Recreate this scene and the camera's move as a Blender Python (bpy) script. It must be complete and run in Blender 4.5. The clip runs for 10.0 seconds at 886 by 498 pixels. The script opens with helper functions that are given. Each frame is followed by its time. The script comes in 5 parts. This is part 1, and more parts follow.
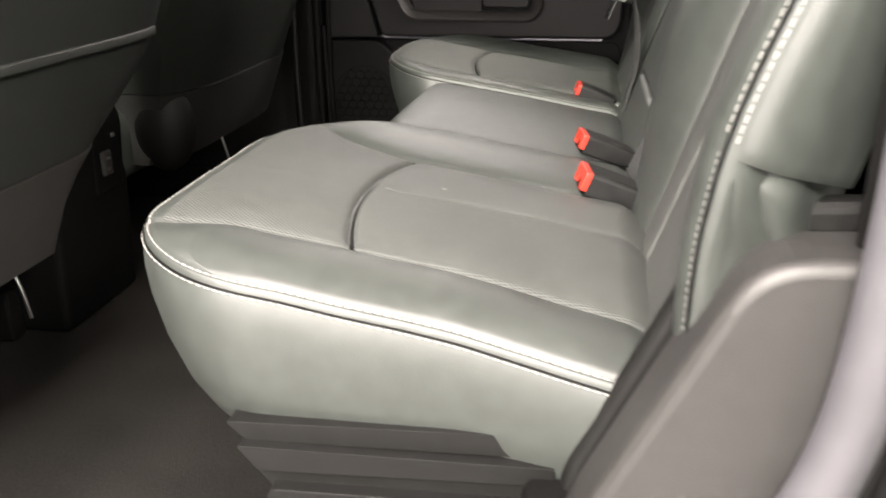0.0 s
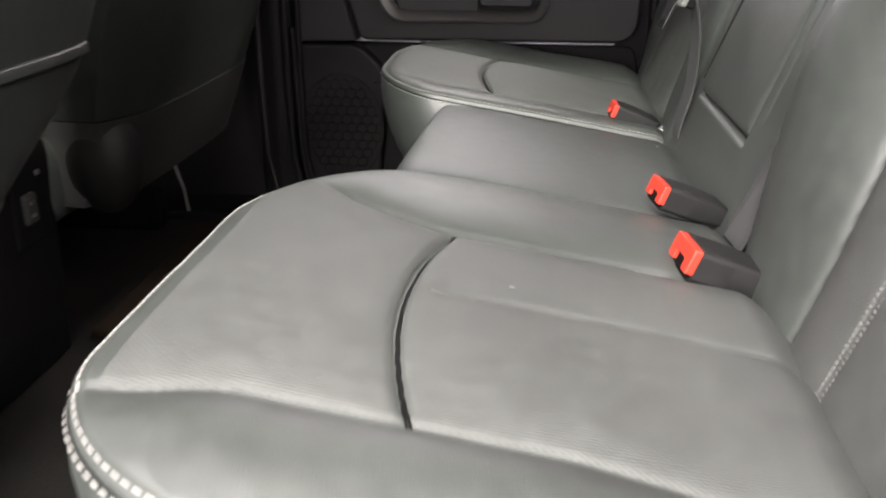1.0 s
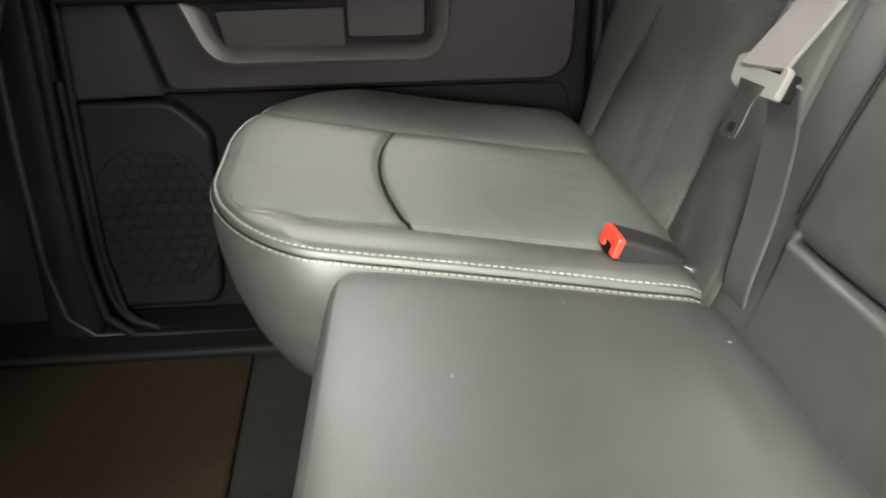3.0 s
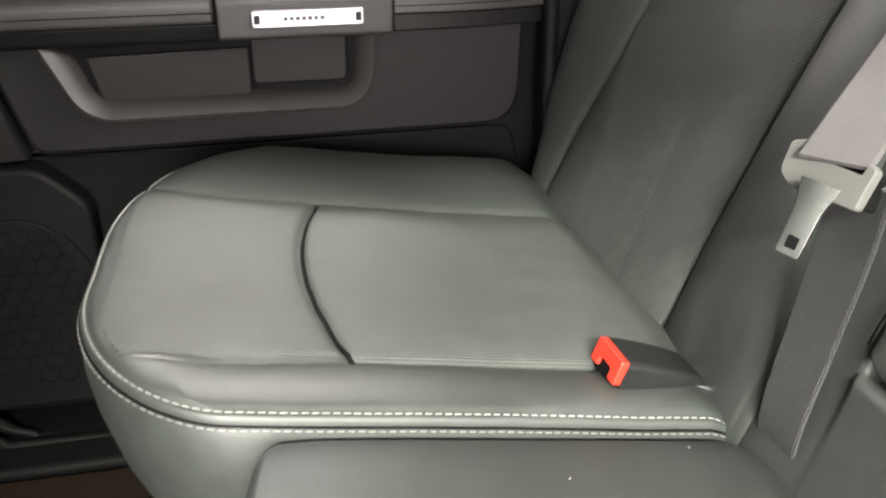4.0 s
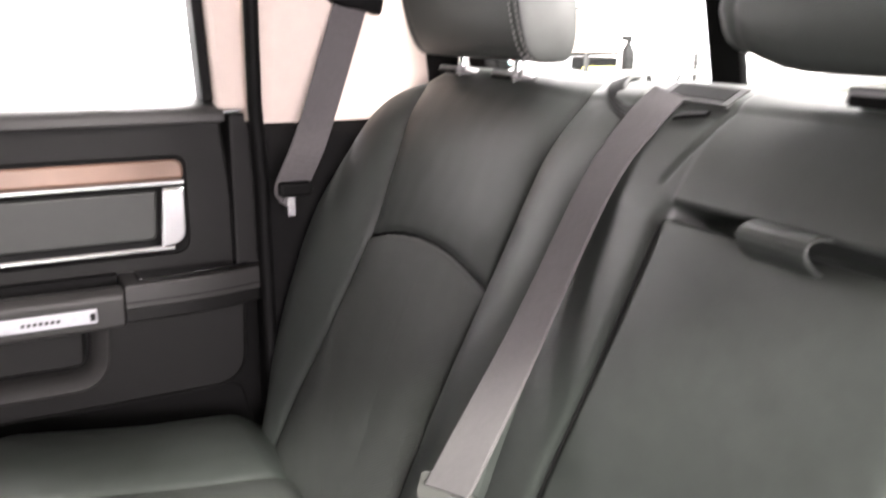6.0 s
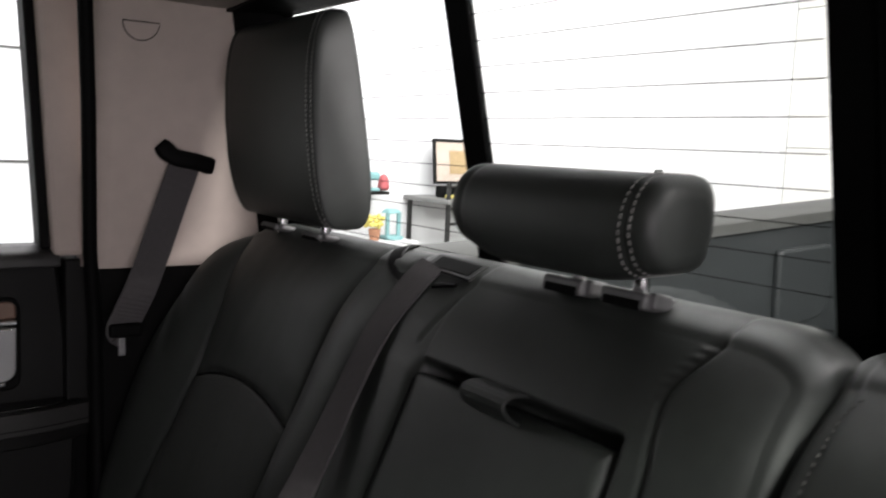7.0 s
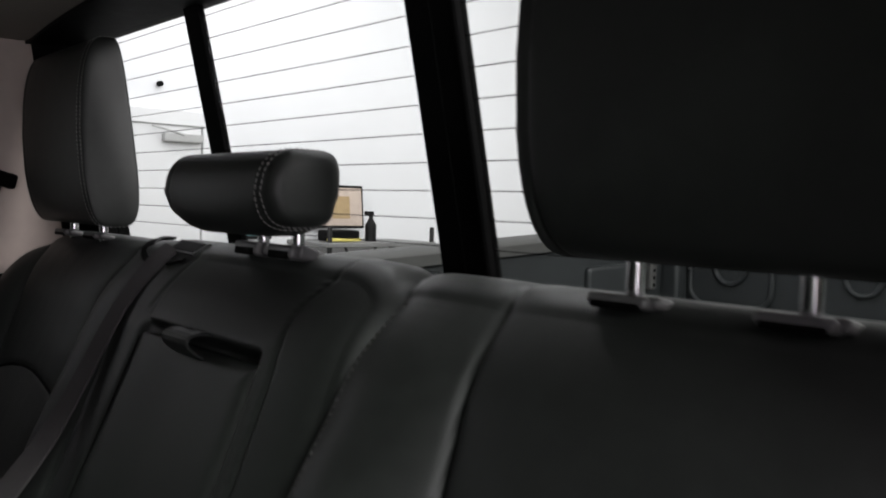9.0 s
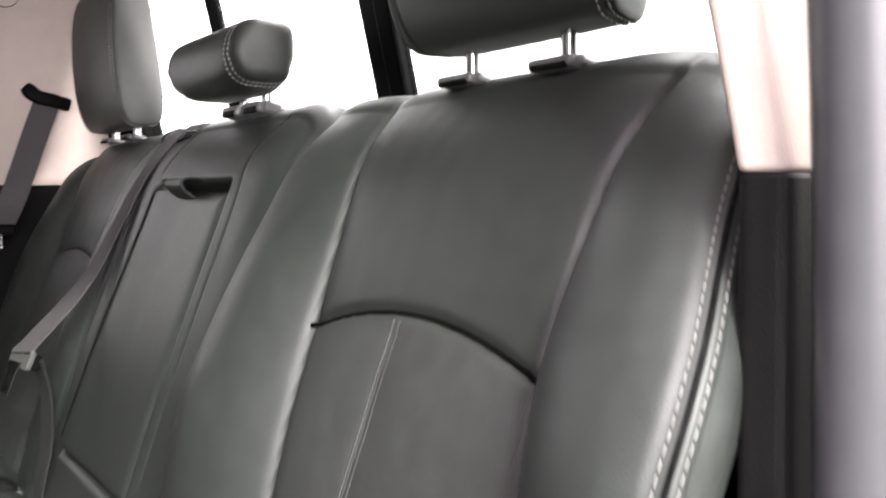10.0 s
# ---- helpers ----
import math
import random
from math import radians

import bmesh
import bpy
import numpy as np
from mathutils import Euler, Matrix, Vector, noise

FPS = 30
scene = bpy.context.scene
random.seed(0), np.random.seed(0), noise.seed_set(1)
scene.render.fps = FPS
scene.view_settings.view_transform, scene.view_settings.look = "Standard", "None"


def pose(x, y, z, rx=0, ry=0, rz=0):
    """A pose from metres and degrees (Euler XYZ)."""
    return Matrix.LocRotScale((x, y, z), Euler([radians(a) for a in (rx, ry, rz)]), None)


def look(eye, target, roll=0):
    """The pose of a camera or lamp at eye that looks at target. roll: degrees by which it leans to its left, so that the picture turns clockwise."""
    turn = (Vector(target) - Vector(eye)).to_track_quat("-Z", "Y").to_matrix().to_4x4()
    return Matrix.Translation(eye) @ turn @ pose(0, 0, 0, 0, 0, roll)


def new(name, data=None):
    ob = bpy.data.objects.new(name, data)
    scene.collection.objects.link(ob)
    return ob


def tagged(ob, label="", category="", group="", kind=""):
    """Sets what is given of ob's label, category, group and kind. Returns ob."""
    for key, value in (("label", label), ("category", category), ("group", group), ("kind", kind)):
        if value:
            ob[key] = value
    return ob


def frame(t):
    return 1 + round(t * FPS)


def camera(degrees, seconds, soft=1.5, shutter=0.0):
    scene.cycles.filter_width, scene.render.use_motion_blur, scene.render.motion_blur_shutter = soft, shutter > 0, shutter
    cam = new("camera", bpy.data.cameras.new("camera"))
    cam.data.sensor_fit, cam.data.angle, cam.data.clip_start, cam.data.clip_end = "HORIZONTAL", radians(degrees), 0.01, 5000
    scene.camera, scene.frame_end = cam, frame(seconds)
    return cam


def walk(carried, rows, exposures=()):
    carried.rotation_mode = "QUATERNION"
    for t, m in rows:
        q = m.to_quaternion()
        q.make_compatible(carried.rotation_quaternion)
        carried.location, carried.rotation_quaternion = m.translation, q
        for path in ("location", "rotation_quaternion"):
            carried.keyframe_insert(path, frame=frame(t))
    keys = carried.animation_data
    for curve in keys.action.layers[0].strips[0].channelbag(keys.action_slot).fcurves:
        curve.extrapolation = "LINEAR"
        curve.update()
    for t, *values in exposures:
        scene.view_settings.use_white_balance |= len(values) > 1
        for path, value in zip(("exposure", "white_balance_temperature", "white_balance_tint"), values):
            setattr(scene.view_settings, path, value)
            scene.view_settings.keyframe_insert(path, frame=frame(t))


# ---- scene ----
cam = camera(54.4, 10.0, soft=1.8, shutter=0.4)
PATH = [
    (0, (0.207, -1.305, 0.666), (-0.098, 0.537, -0.05), -0.1),
    (0.5, (0.115, -1.205, 0.671), (-0.185, 0.634, -0.055), -0.3),
    (1, (0.071, -1.018, 0.66), (-0.12, 0.83, -0.08), 0.3),
    (1.5, (0.023, -0.859, 0.682), (-0.024, 0.988, -0.084), 0.7),
    (2, (-0.014, -0.709, 0.688), (0.029, 1.13, -0.099), 0.4),
    (3.5, (-0.03, -0.288, 0.703), (0.225, 1.509, -0.138), -0.5),
    (4, (-0.03, -0.203, 0.707), (0.336, 1.58, -0.122), -0.4),
    (4.5, (-0.015, -0.178, 0.742), (0.477, 1.575, -0.085), 0.1),
    (5, (-0.003, -0.219, 0.806), (0.63, 1.508, 0.022), 0.5),
    (5.5, (-0.001, -0.269, 0.851), (0.759, 1.454, 0.177), 0.5),
    (6, (-0.022, -0.335, 0.9), (0.894, 1.371, 0.398), 0.5),
    (7.5, (0.01, -0.552, 0.972), (1.258, 1.003, 0.809), 2.7),
    (8, (0.037, -0.617, 0.969), (1.332, 0.901, 0.832), 1.9),
    (8.5, (0.046, -0.681, 0.951), (1.362, 0.82, 0.822), 1.6),
    (9, (0.05, -0.756, 0.906), (1.375, 0.738, 0.804), 1.6),
    (9.5, (0.057, -0.887, 0.834), (1.355, 0.631, 0.724), 0.7),
    (10, (0.051, -1.002, 0.759), (1.23, 0.608, 0.626), -0.3),
]
EXPOSURES = [
    (0.0, 2.55, 7200, 15),
    (0.5, 2.45, 7050, 16),
    (1.0, 2.6, 6800, 16),
    (1.5, 2.95, 6900, 15),
    (3.5, 3.3, 6950, 12),
    (5.0, 3.7, 6850, 12),
    (5.6, 3.95, 6750, 16),
    (6.0, 3.25, 6750, 17),
    (7.3, -0.25, 6500, 13),
    (8.0, -0.95, 6500, 14),
    (8.5, -1.0, 6400, 13),
    (9.0, -0.65, 6400, 14),
    (9.5, 0.65, 6400, 12),
    (10.0, 1.95, 6600, 16),
]
walk(cam, [(t, look(eye, target, roll)) for t, eye, target, roll in PATH], EXPOSURES)

# ---- light ----
world = bpy.data.worlds.new("world")
scene.world = world
world.use_nodes = True
world.node_tree.nodes["Background"].inputs[0].default_value = (0.8, 0.85, 0.9, 1)
world.node_tree.nodes["Background"].inputs[1].default_value = 0.1


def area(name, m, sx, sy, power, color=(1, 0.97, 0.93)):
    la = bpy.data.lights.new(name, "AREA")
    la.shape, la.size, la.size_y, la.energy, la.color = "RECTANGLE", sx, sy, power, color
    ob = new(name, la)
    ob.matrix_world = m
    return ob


# unseen area lamps: the first two follow shadow edges, most others are added fill
area("unseen_lamp", look((-0.5, -2.0, 2.43), (-0.1, -0.9, 0.4)), 2.0, 0.8, 31, (1, 0.84, 0.97))
area("unseen_lamp", look((-0.4, -3.2, 2.43), (0.1, 0.0, 0.4)), 1.4, 0.16, 96, (0.94, 1, 0.91))
# added low fill shining in at the open doorway
area("doorway_fill", look((-0.45, -3.3, 1.05), (0.15, 0.0, 0.65)), 2.6, 0.8, 50, (1, 0.93, 0.98))
# added fills for the front seat backs and the rear backrests
area("unseen_lamp", look((0.6, -3.2, 2.0), (-0.4, 0.3, 0.5)), 1.2, 0.5, 6, (1, 0.97, 0.95))
area("unseen_lamp", look((-3.2, 0.2, 2.43), (-0.6, 0.1, 0.8)), 1.0, 3.0, 12, (0.96, 1, 0.94))
# added to brighten the far wall and the sheen on the near cushion
area("unseen_lamp", look((0.1, 1.5, 2.43), (0.1, 4.2, 1.9)), 3.8, 0.8, 48, (1, 0.96, 1.0))
area("unseen_lamp", look((0.2, 3.35, 2.43), (0.2, 3.35, 0)), 3.4, 1.1, 32, (1, 0.95, 1.0))
area("unseen_lamp", look((0.5, 1.75, 2.43), (-0.05, 0.5, 0.4)), 0.4, 0.15, 9.5, (1, 0.98, 0.96))
area("unseen_lamp", look((1.2, 0.0, 2.43), (0.5, 0.0, 0.85)), 2.4, 0.2, 34, (1, 0.99, 0.98))
# added to brighten the walls and garage door seen behind the cab
area("unseen_lamp", look((4.4, 0.2, 2.4), (7.0, 0.6, 0.9)), 3.4, 1.2, 118, (1, 0.99, 0.98))
area("unseen_lamp", look((3.5, 2.5, 2.4), (4.4, 4.2, 0.9)), 3.6, 1.2, 72, (1, 0.99, 0.98))

# added to brighten the far pillar and seat tops through the rear window
area("unseen_lamp", look((2.7, -2.6, 2.43), (0.5, 0.5, 0.9)), 1.4, 0.6, 95, (1, 0.97, 0.95))

# ---- materials ----
MATS = {}


def mat(name, color, rough=0.5, metal=0.0, var=0.15, scale=30.0, bump=0.0, bscale=400.0, spec=0.5, coat=0.0, emit=0.0,
        big=3.0, weave=0.0, dark=None, holes=0.0):
    m = bpy.data.materials.new(name)
    m.use_nodes = True
    nt = m.node_tree
    b = nt.nodes["Principled BSDF"]
    L, N = nt.links.new, nt.nodes.new
    geo = N("ShaderNodeTexCoord")
    n1 = N("ShaderNodeTexNoise"); n1.inputs["Scale"].default_value = scale; n1.inputs["Detail"].default_value = 6
    n2 = N("ShaderNodeTexNoise"); n2.inputs["Scale"].default_value = big; n2.inputs["Detail"].default_value = 3
    L(geo.outputs["Object"], n1.inputs["Vector"]); L(geo.outputs["Object"], n2.inputs["Vector"])
    mul = N("ShaderNodeMath"); mul.operation = "MULTIPLY_ADD"
    L(n1.outputs["Fac"], mul.inputs[0]); mul.inputs[1].default_value = 0.5
    add = N("ShaderNodeMath"); add.operation = "MULTIPLY"; add.inputs[1].default_value = 0.5
    L(n2.outputs["Fac"], add.inputs[0]); L(add.outputs[0], mul.inputs[2])
    ramp = N("ShaderNodeMix"); ramp.data_type = "RGBA"
    lo = dark or tuple(c * (1 - var) for c in color)
    hi = tuple(min(1, c * (1 + var)) for c in color)
    ramp.inputs[6].default_value, ramp.inputs[7].default_value = (*lo, 1), (*hi, 1)
    st = N("ShaderNodeMapRange"); st.inputs[1].default_value = 0.35; st.inputs[2].default_value = 0.65
    L(mul.outputs[0], st.inputs[0]); L(st.outputs[0], ramp.inputs[0])
    L(ramp.outputs[2], b.inputs["Base Color"])
    rr = N("ShaderNodeMapRange"); rr.inputs[3].default_value = max(0.02, rough - 0.06); rr.inputs[4].default_value = min(1, rough + 0.06)
    L(n1.outputs["Fac"], rr.inputs[0]); L(rr.outputs[0], b.inputs["Roughness"])
    b.inputs["Metallic"].default_value = metal
    b.inputs["Specular IOR Level"].default_value = spec
    b.inputs["Coat Weight"].default_value = coat
    if emit:
        b.inputs["Emission Color"].default_value = (*color, 1); b.inputs["Emission Strength"].default_value = emit
    if bump:
        bp = N("ShaderNodeBump"); bp.inputs["Strength"].default_value = bump; bp.inputs["Distance"].default_value = 0.001
        if weave:
            w1 = N("ShaderNodeTexWave"); w1.inputs["Scale"].default_value = weave; w1.bands_direction = "Y"
            w1.inputs["Distortion"].default_value = 0.3
            w2 = N("ShaderNodeTexWave"); w2.inputs["Scale"].default_value = weave; w2.bands_direction = "DIAGONAL"
            L(geo.outputs["Object"], w1.inputs["Vector"]); L(geo.outputs["Object"], w2.inputs["Vector"])
            mm = N("ShaderNodeMath"); mm.operation = "MULTIPLY_ADD"; mm.inputs[1].default_value = 0.6
            L(w2.outputs["Fac"], mm.inputs[0]); L(w1.outputs["Fac"], mm.inputs[2])
            L(mm.outputs[0], bp.inputs["Height"])
            if holes:
                mk = N("ShaderNodeMapRange"); mk.inputs[1].default_value = 0.55; mk.inputs[2].default_value = 0.2
                mk.inputs[4].default_value = holes
                L(mm.outputs[0], mk.inputs[0])
                hm = N("ShaderNodeMix"); hm.data_type = "RGBA"
                hm.inputs[7].default_value = (*(c * 0.2 for c in color), 1)
                L(mk.outputs[0], hm.inputs[0]); L(ramp.outputs[2], hm.inputs[6]); L(hm.outputs[2], b.inputs["Base Color"])
        else:
            v = N("ShaderNodeTexVoronoi"); v.inputs["Scale"].default_value = bscale
            L(geo.outputs["Object"], v.inputs["Vector"]); L(v.outputs["Distance"], bp.inputs["Height"])
        L(bp.outputs[0], b.inputs["Normal"])
    MATS[name] = m
    return m


LEATHER = mat("black_leather", (0.0232, 0.0267, 0.0242), 0.50, spec=0.5, var=0.18, scale=60, bump=0.10, bscale=900)
PERF = mat("ribbed_leather", (0.038, 0.0412, 0.0382), 0.60, spec=0.36, var=0.2, scale=60, bump=0.35, weave=140, holes=0.38)
# leather tone darkened to stand in for shade on the front seat backs
DIMVINYL = mat("dimmed_vinyl", (0.0110, 0.0126, 0.0114), 0.5, spec=0.4, var=0.2, scale=60, bump=0.12, bscale=800)
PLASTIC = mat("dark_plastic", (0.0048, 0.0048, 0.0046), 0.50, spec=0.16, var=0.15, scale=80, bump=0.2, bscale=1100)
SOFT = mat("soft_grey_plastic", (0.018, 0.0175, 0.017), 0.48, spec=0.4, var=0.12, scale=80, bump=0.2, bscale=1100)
BLACK = mat("black_plastic", (0.0035, 0.0035, 0.0035), 0.6, var=0.2, scale=50, spec=0.06)
# tone raised to stand in for rear-window light on the flanges
FLANGE = mat("lightened_flange", (0.12, 0.12, 0.12), 0.34, var=0.1, scale=60)
GLOSS = mat("glossy_black", (0.006, 0.006, 0.006), 0.15, var=0.1)
HOUSING = mat("buckle_plastic", (0.008, 0.008, 0.008), 0.5, spec=0.22, var=0.2, scale=80, bump=0.2, bscale=1100)
RUBBER = mat("rubber_seal", (0.0032, 0.0032, 0.0032), 0.55, spec=0.08, var=0.2, scale=50, bump=0.2, bscale=500)
BEIGE = mat("beige_trim", (0.49, 0.42, 0.375), 0.8, spec=0.25, var=0.06, scale=40, bump=0.15, bscale=900)
LINER = mat("headliner_cloth", (0.44, 0.40, 0.36), 0.95, var=0.08, scale=300, bump=0.4, bscale=1500)
CARPET = mat("carpet", (0.0125, 0.0118, 0.0108), 1.0, spec=0.05, var=0.5, scale=220, bump=1.0, bscale=900, big=4)
CHROME = mat("chrome", (0.66, 0.66, 0.67), 0.20, 1.0, var=0.03)
STEEL = mat("steel", (0.50, 0.50, 0.50), 0.32, 1.0, var=0.08)
BLADE = mat("bright_steel", (0.72, 0.72, 0.73), 0.22, 1.0, var=0.05)
WOOD = mat("wood_trim", (0.15, 0.092, 0.068), 0.3, var=0.3, scale=12, coat=0.25)
WEB = mat("belt_webbing", (0.070, 0.066, 0.067), 0.8, spec=0.15, var=0.1, scale=200, bump=0.5, weave=260)
# belt webbing again, darkened for the shade on its lower and folded lengths
WEBSHADE = mat("shaded_webbing", (0.015, 0.0155, 0.0155), 0.8, var=0.1, scale=200, bump=0.5, weave=260)
RED = mat("red_button", (0.36, 0.022, 0.012), 0.4, var=0.05)
THREAD = mat("pale_thread", (0.19, 0.19, 0.18), 0.8, var=0.1, scale=300)
GREYTH = mat("grey_thread", (0.08, 0.08, 0.077), 0.8, var=0.1, scale=300)
LIGHTPL = mat("light_grey_plastic", (0.42, 0.42, 0.41), 0.5, var=0.08)
GREYPL = mat("pale_grey_plastic", (0.072, 0.072, 0.068), 0.5, var=0.08)
WHITE = mat("white_wall", (0.78, 0.78, 0.79), 0.9, var=0.02, scale=4)
FROST = mat("frosted_panel", (0.52, 0.53, 0.55), 0.4, var=0.02)
DOORC = mat("cream_door", (0.74, 0.73, 0.70), 0.6, var=0.02, scale=4)
DOORW = mat("white_panel", (0.75, 0.75, 0.75), 0.6, var=0.02, scale=4)
# colour of the unseen walls, chosen for the green bounce it gives
BOUNCEW = mat("bounce_tint_wall", (0.24, 0.28, 0.25), 0.9, var=0.03, scale=4)
CONC = mat("concrete", (0.22, 0.21, 0.20), 0.8, var=0.15, scale=6, bump=0.3, bscale=60)
SEAL = mat("grey_vinyl_seal", (0.055, 0.054, 0.060), 0.38, var=0.1, scale=40)
PAINT = mat("body_paint", (0.32, 0.33, 0.36), 0.25, 0.3, var=0.03, coat=0.6)
BEDL = mat("bed_liner", (0.020, 0.023, 0.024), 0.5, var=0.2, scale=60, bump=0.4, bscale=400)
TEAL = mat("teal_plastic", (0.22, 0.42, 0.43), 0.5)
PINK = mat("red_cloth", (0.52, 0.12, 0.13), 0.7)
YELLOW = mat("yellow_paint", (0.72, 0.62, 0.16), 0.6)
PAPER = mat("paper", (0.55, 0.45, 0.38), 0.8)

GLASS = bpy.data.materials.new("window_glass")
GLASS.use_nodes = True
_n = GLASS.node_tree
_n.nodes.clear()
_o, _t, _g, _m = (_n.nodes.new(k) for k in ("ShaderNodeOutputMaterial", "ShaderNodeBsdfTransparent", "ShaderNodeBsdfGlossy", "ShaderNodeMixShader"))
_t.inputs[0].default_value = (0.94, 0.96, 0.95, 1)
_g.inputs["Roughness"].default_value = 0.02
_m.inputs[0].default_value = 0.03
_n.links.new(_t.outputs[0], _m.inputs[1])
_n.links.new(_g.outputs[0], _m.inputs[2]); _n.links.new(_m.outputs[0], _o.inputs[0])

# ---- builders ----
BASES = {}


def thing(name, base, label, category, group="", kind=""):
    ob = new(name)
    ob.empty_display_size = 0.05
    ob.location = base
    BASES[ob.name] = Vector(base)
    return tagged(ob, label, category, group, kind)


def part(name, geo, material, parent=None, label="", smooth=35):
    if isinstance(geo, bmesh.types.BMesh):
        bmesh.ops.recalc_face_normals(geo, faces=geo.faces)
        me = bpy.data.meshes.new(name)
        geo.to_mesh(me)
        geo.free()
    else:
        me = geo
    me.materials.append(material)
    me.polygons.foreach_set("use_smooth", [True] * len(me.polygons))
    if smooth:
        me.set_sharp_from_angle(angle=radians(smooth))
        # broad flat faces keep their own normal beside the bevels
        if smooth < 40 and 6 < len(me.polygons) < 400:
            areas = sorted(p.area for p in me.polygons)
            limit = 8 * areas[len(areas) // 2]
            for p in me.polygons:
                if p.area > limit:
                    p.use_smooth = False
    ob = new(name, me)
    if parent:
        ob.parent = parent
        ob.matrix_parent_inverse = Matrix.Translation(-BASES.get(parent.name, Vector((0, 0, 0))))
    if label:
        ob["label"] = label
    return ob


def solid(name, geo, material, label, category, kind="", group="", smooth=35):
    return tagged(part(name, geo, material, None, "", smooth), label, category, group, kind)


def rbox(bm, c, s, r=0.004, seg=2, m=None, taper=None):
    """A bevelled box: centre, size, radius; m turns it about its centre."""
    g = bmesh.ops.create_cube(bm, size=1)
    vs = g["verts"]
    for v in vs:
        k = 1.0
        if taper and v.co.z > 0:
            k = taper
        v.co = Vector((v.co.x * s[0] * k, v.co.y * s[1] * k, v.co.z * s[2]))
    if r > 0:
        es = list({e for v in vs for e in v.link_edges})
        out = bmesh.ops.bevel(bm, geom=es, offset=min(r, min(s) * 0.49), segments=seg, profile=0.5, affect="EDGES")
        vs = list({v for v in out["verts"]} | {v for v in vs if v.is_valid})
    mm = Matrix.Translation(c) @ (m.to_4x4() if m else Matrix())
    bmesh.ops.transform(bm, matrix=mm, verts=vs)
    return bm


def box(*a, **k):
    return rbox(bmesh.new(), *a, **k)


def rot(rx=0, ry=0, rz=0):
    return Euler((radians(rx), radians(ry), radians(rz))).to_matrix()


def catmull(pts, n):
    """A smooth line through the points, n steps for each stretch."""
    P = [Vector(p) for p in pts]
    P = [P[0] * 2 - P[1]] + P + [P[-1] * 2 - P[-2]]
    out = []
    for i in range(1, len(P) - 2):
        a, b, c, d = P[i - 1:i + 3]
        for k in range(n):
            t = k / n
            out.append(0.5 * (2 * b + (c - a) * t + (2 * a - 5 * b + 4 * c - d) * t * t + (3 * b - a - 3 * c + d) * t ** 3))
    out.append(P[-2])
    return out


def sweep(bm, pts, ring, up=(0, 0, 1), close=True, scales=None):
    """Sweeps the 2D ring (side, up) along the points."""
    pts = [Vector(p) for p in pts]
    rows = []
    for i, p in enumerate(pts):
        t = (pts[min(i + 1, len(pts) - 1)] - pts[max(i - 1, 0)]).normalized()
        u = Vector(up[i] if isinstance(up, list) else up)
        s = t.cross(u).normalized()
        w = s.cross(t).normalized()
        k = scales[i] if scales else 1
        rows.append([bm.verts.new(p + s * a * k + w * b * k) for a, b in ring])
    n = len(ring)
    for r0, r1 in zip(rows, rows[1:]):
        for j in range(n if close else n - 1):
            bm.faces.new((r0[j], r0[(j + 1) % n], r1[(j + 1) % n], r1[j]))
    if close:
        bm.faces.new(rows[0]); bm.faces.new(rows[-1][::-1])
    return bm


def circle(r, n=10):
    return [(r * math.cos(2 * math.pi * i / n), r * math.sin(2 * math.pi * i / n)) for i in range(n)]


def rrect(w, h, r, n=3):
    out = []
    for cx, cy, a in ((w / 2 - r, h / 2 - r, 0), (-w / 2 + r, h / 2 - r, 90), (-w / 2 + r, -h / 2 + r, 180), (w / 2 - r, -h / 2 + r, 270)):
        for k in range(n + 1):
            t = radians(a + 90 * k / n)
            out.append((cx + r * math.cos(t), cy + r * math.sin(t)))
    return out


def prism(poly, axis, a0, a1, r=0.003, seg=2):
    """The outline, in the two other axes, drawn out along axis from a0 to a1, with bevelled rims."""
    bm = bmesh.new()

    def put(p, a):
        q = list(p)
        q.insert("xyz".index(axis), a)
        return bm.verts.new(q)
    lo, hi = [put(p, a0) for p in poly], [put(p, a1) for p in poly]
    n = len(poly)
    bm.faces.new(lo); bm.faces.new(hi[::-1])
    for i in range(n):
        bm.faces.new((lo[i], hi[i], hi[(i + 1) % n], lo[(i + 1) % n]))
    bmesh.ops.recalc_face_normals(bm, faces=bm.faces)
    if r:
        es = [e for e in bm.edges if e.calc_face_angle(0) > radians(25)]
        bmesh.ops.bevel(bm, geom=es, offset=r, segments=seg, profile=0.5, affect="EDGES", clamp_overlap=True)
    return bm


def fillet(pts, radii, n=6):
    """Rounds the corners of a closed 2D outline."""
    out = []
    P = [Vector(p) for p in pts]
    for i, p in enumerate(P):
        r = radii[i] if isinstance(radii, (list, tuple)) else radii
        if r <= 0:
            out.append(tuple(p)); continue
        d0, d1 = (P[i - 1] - p).normalized(), (P[(i + 1) % len(P)] - p).normalized()
        a, b = p + d0 * r, p + d1 * r
        for k in range(n + 1):
            t = k / n
            q = a * (1 - t) ** 2 + p * 2 * t * (1 - t) + b * t * t
            out.append((q.x, q.y))
    return out


def smooth01(t):
    t = max(0.0, min(1.0, t))
    return t * t * (3 - 2 * t)


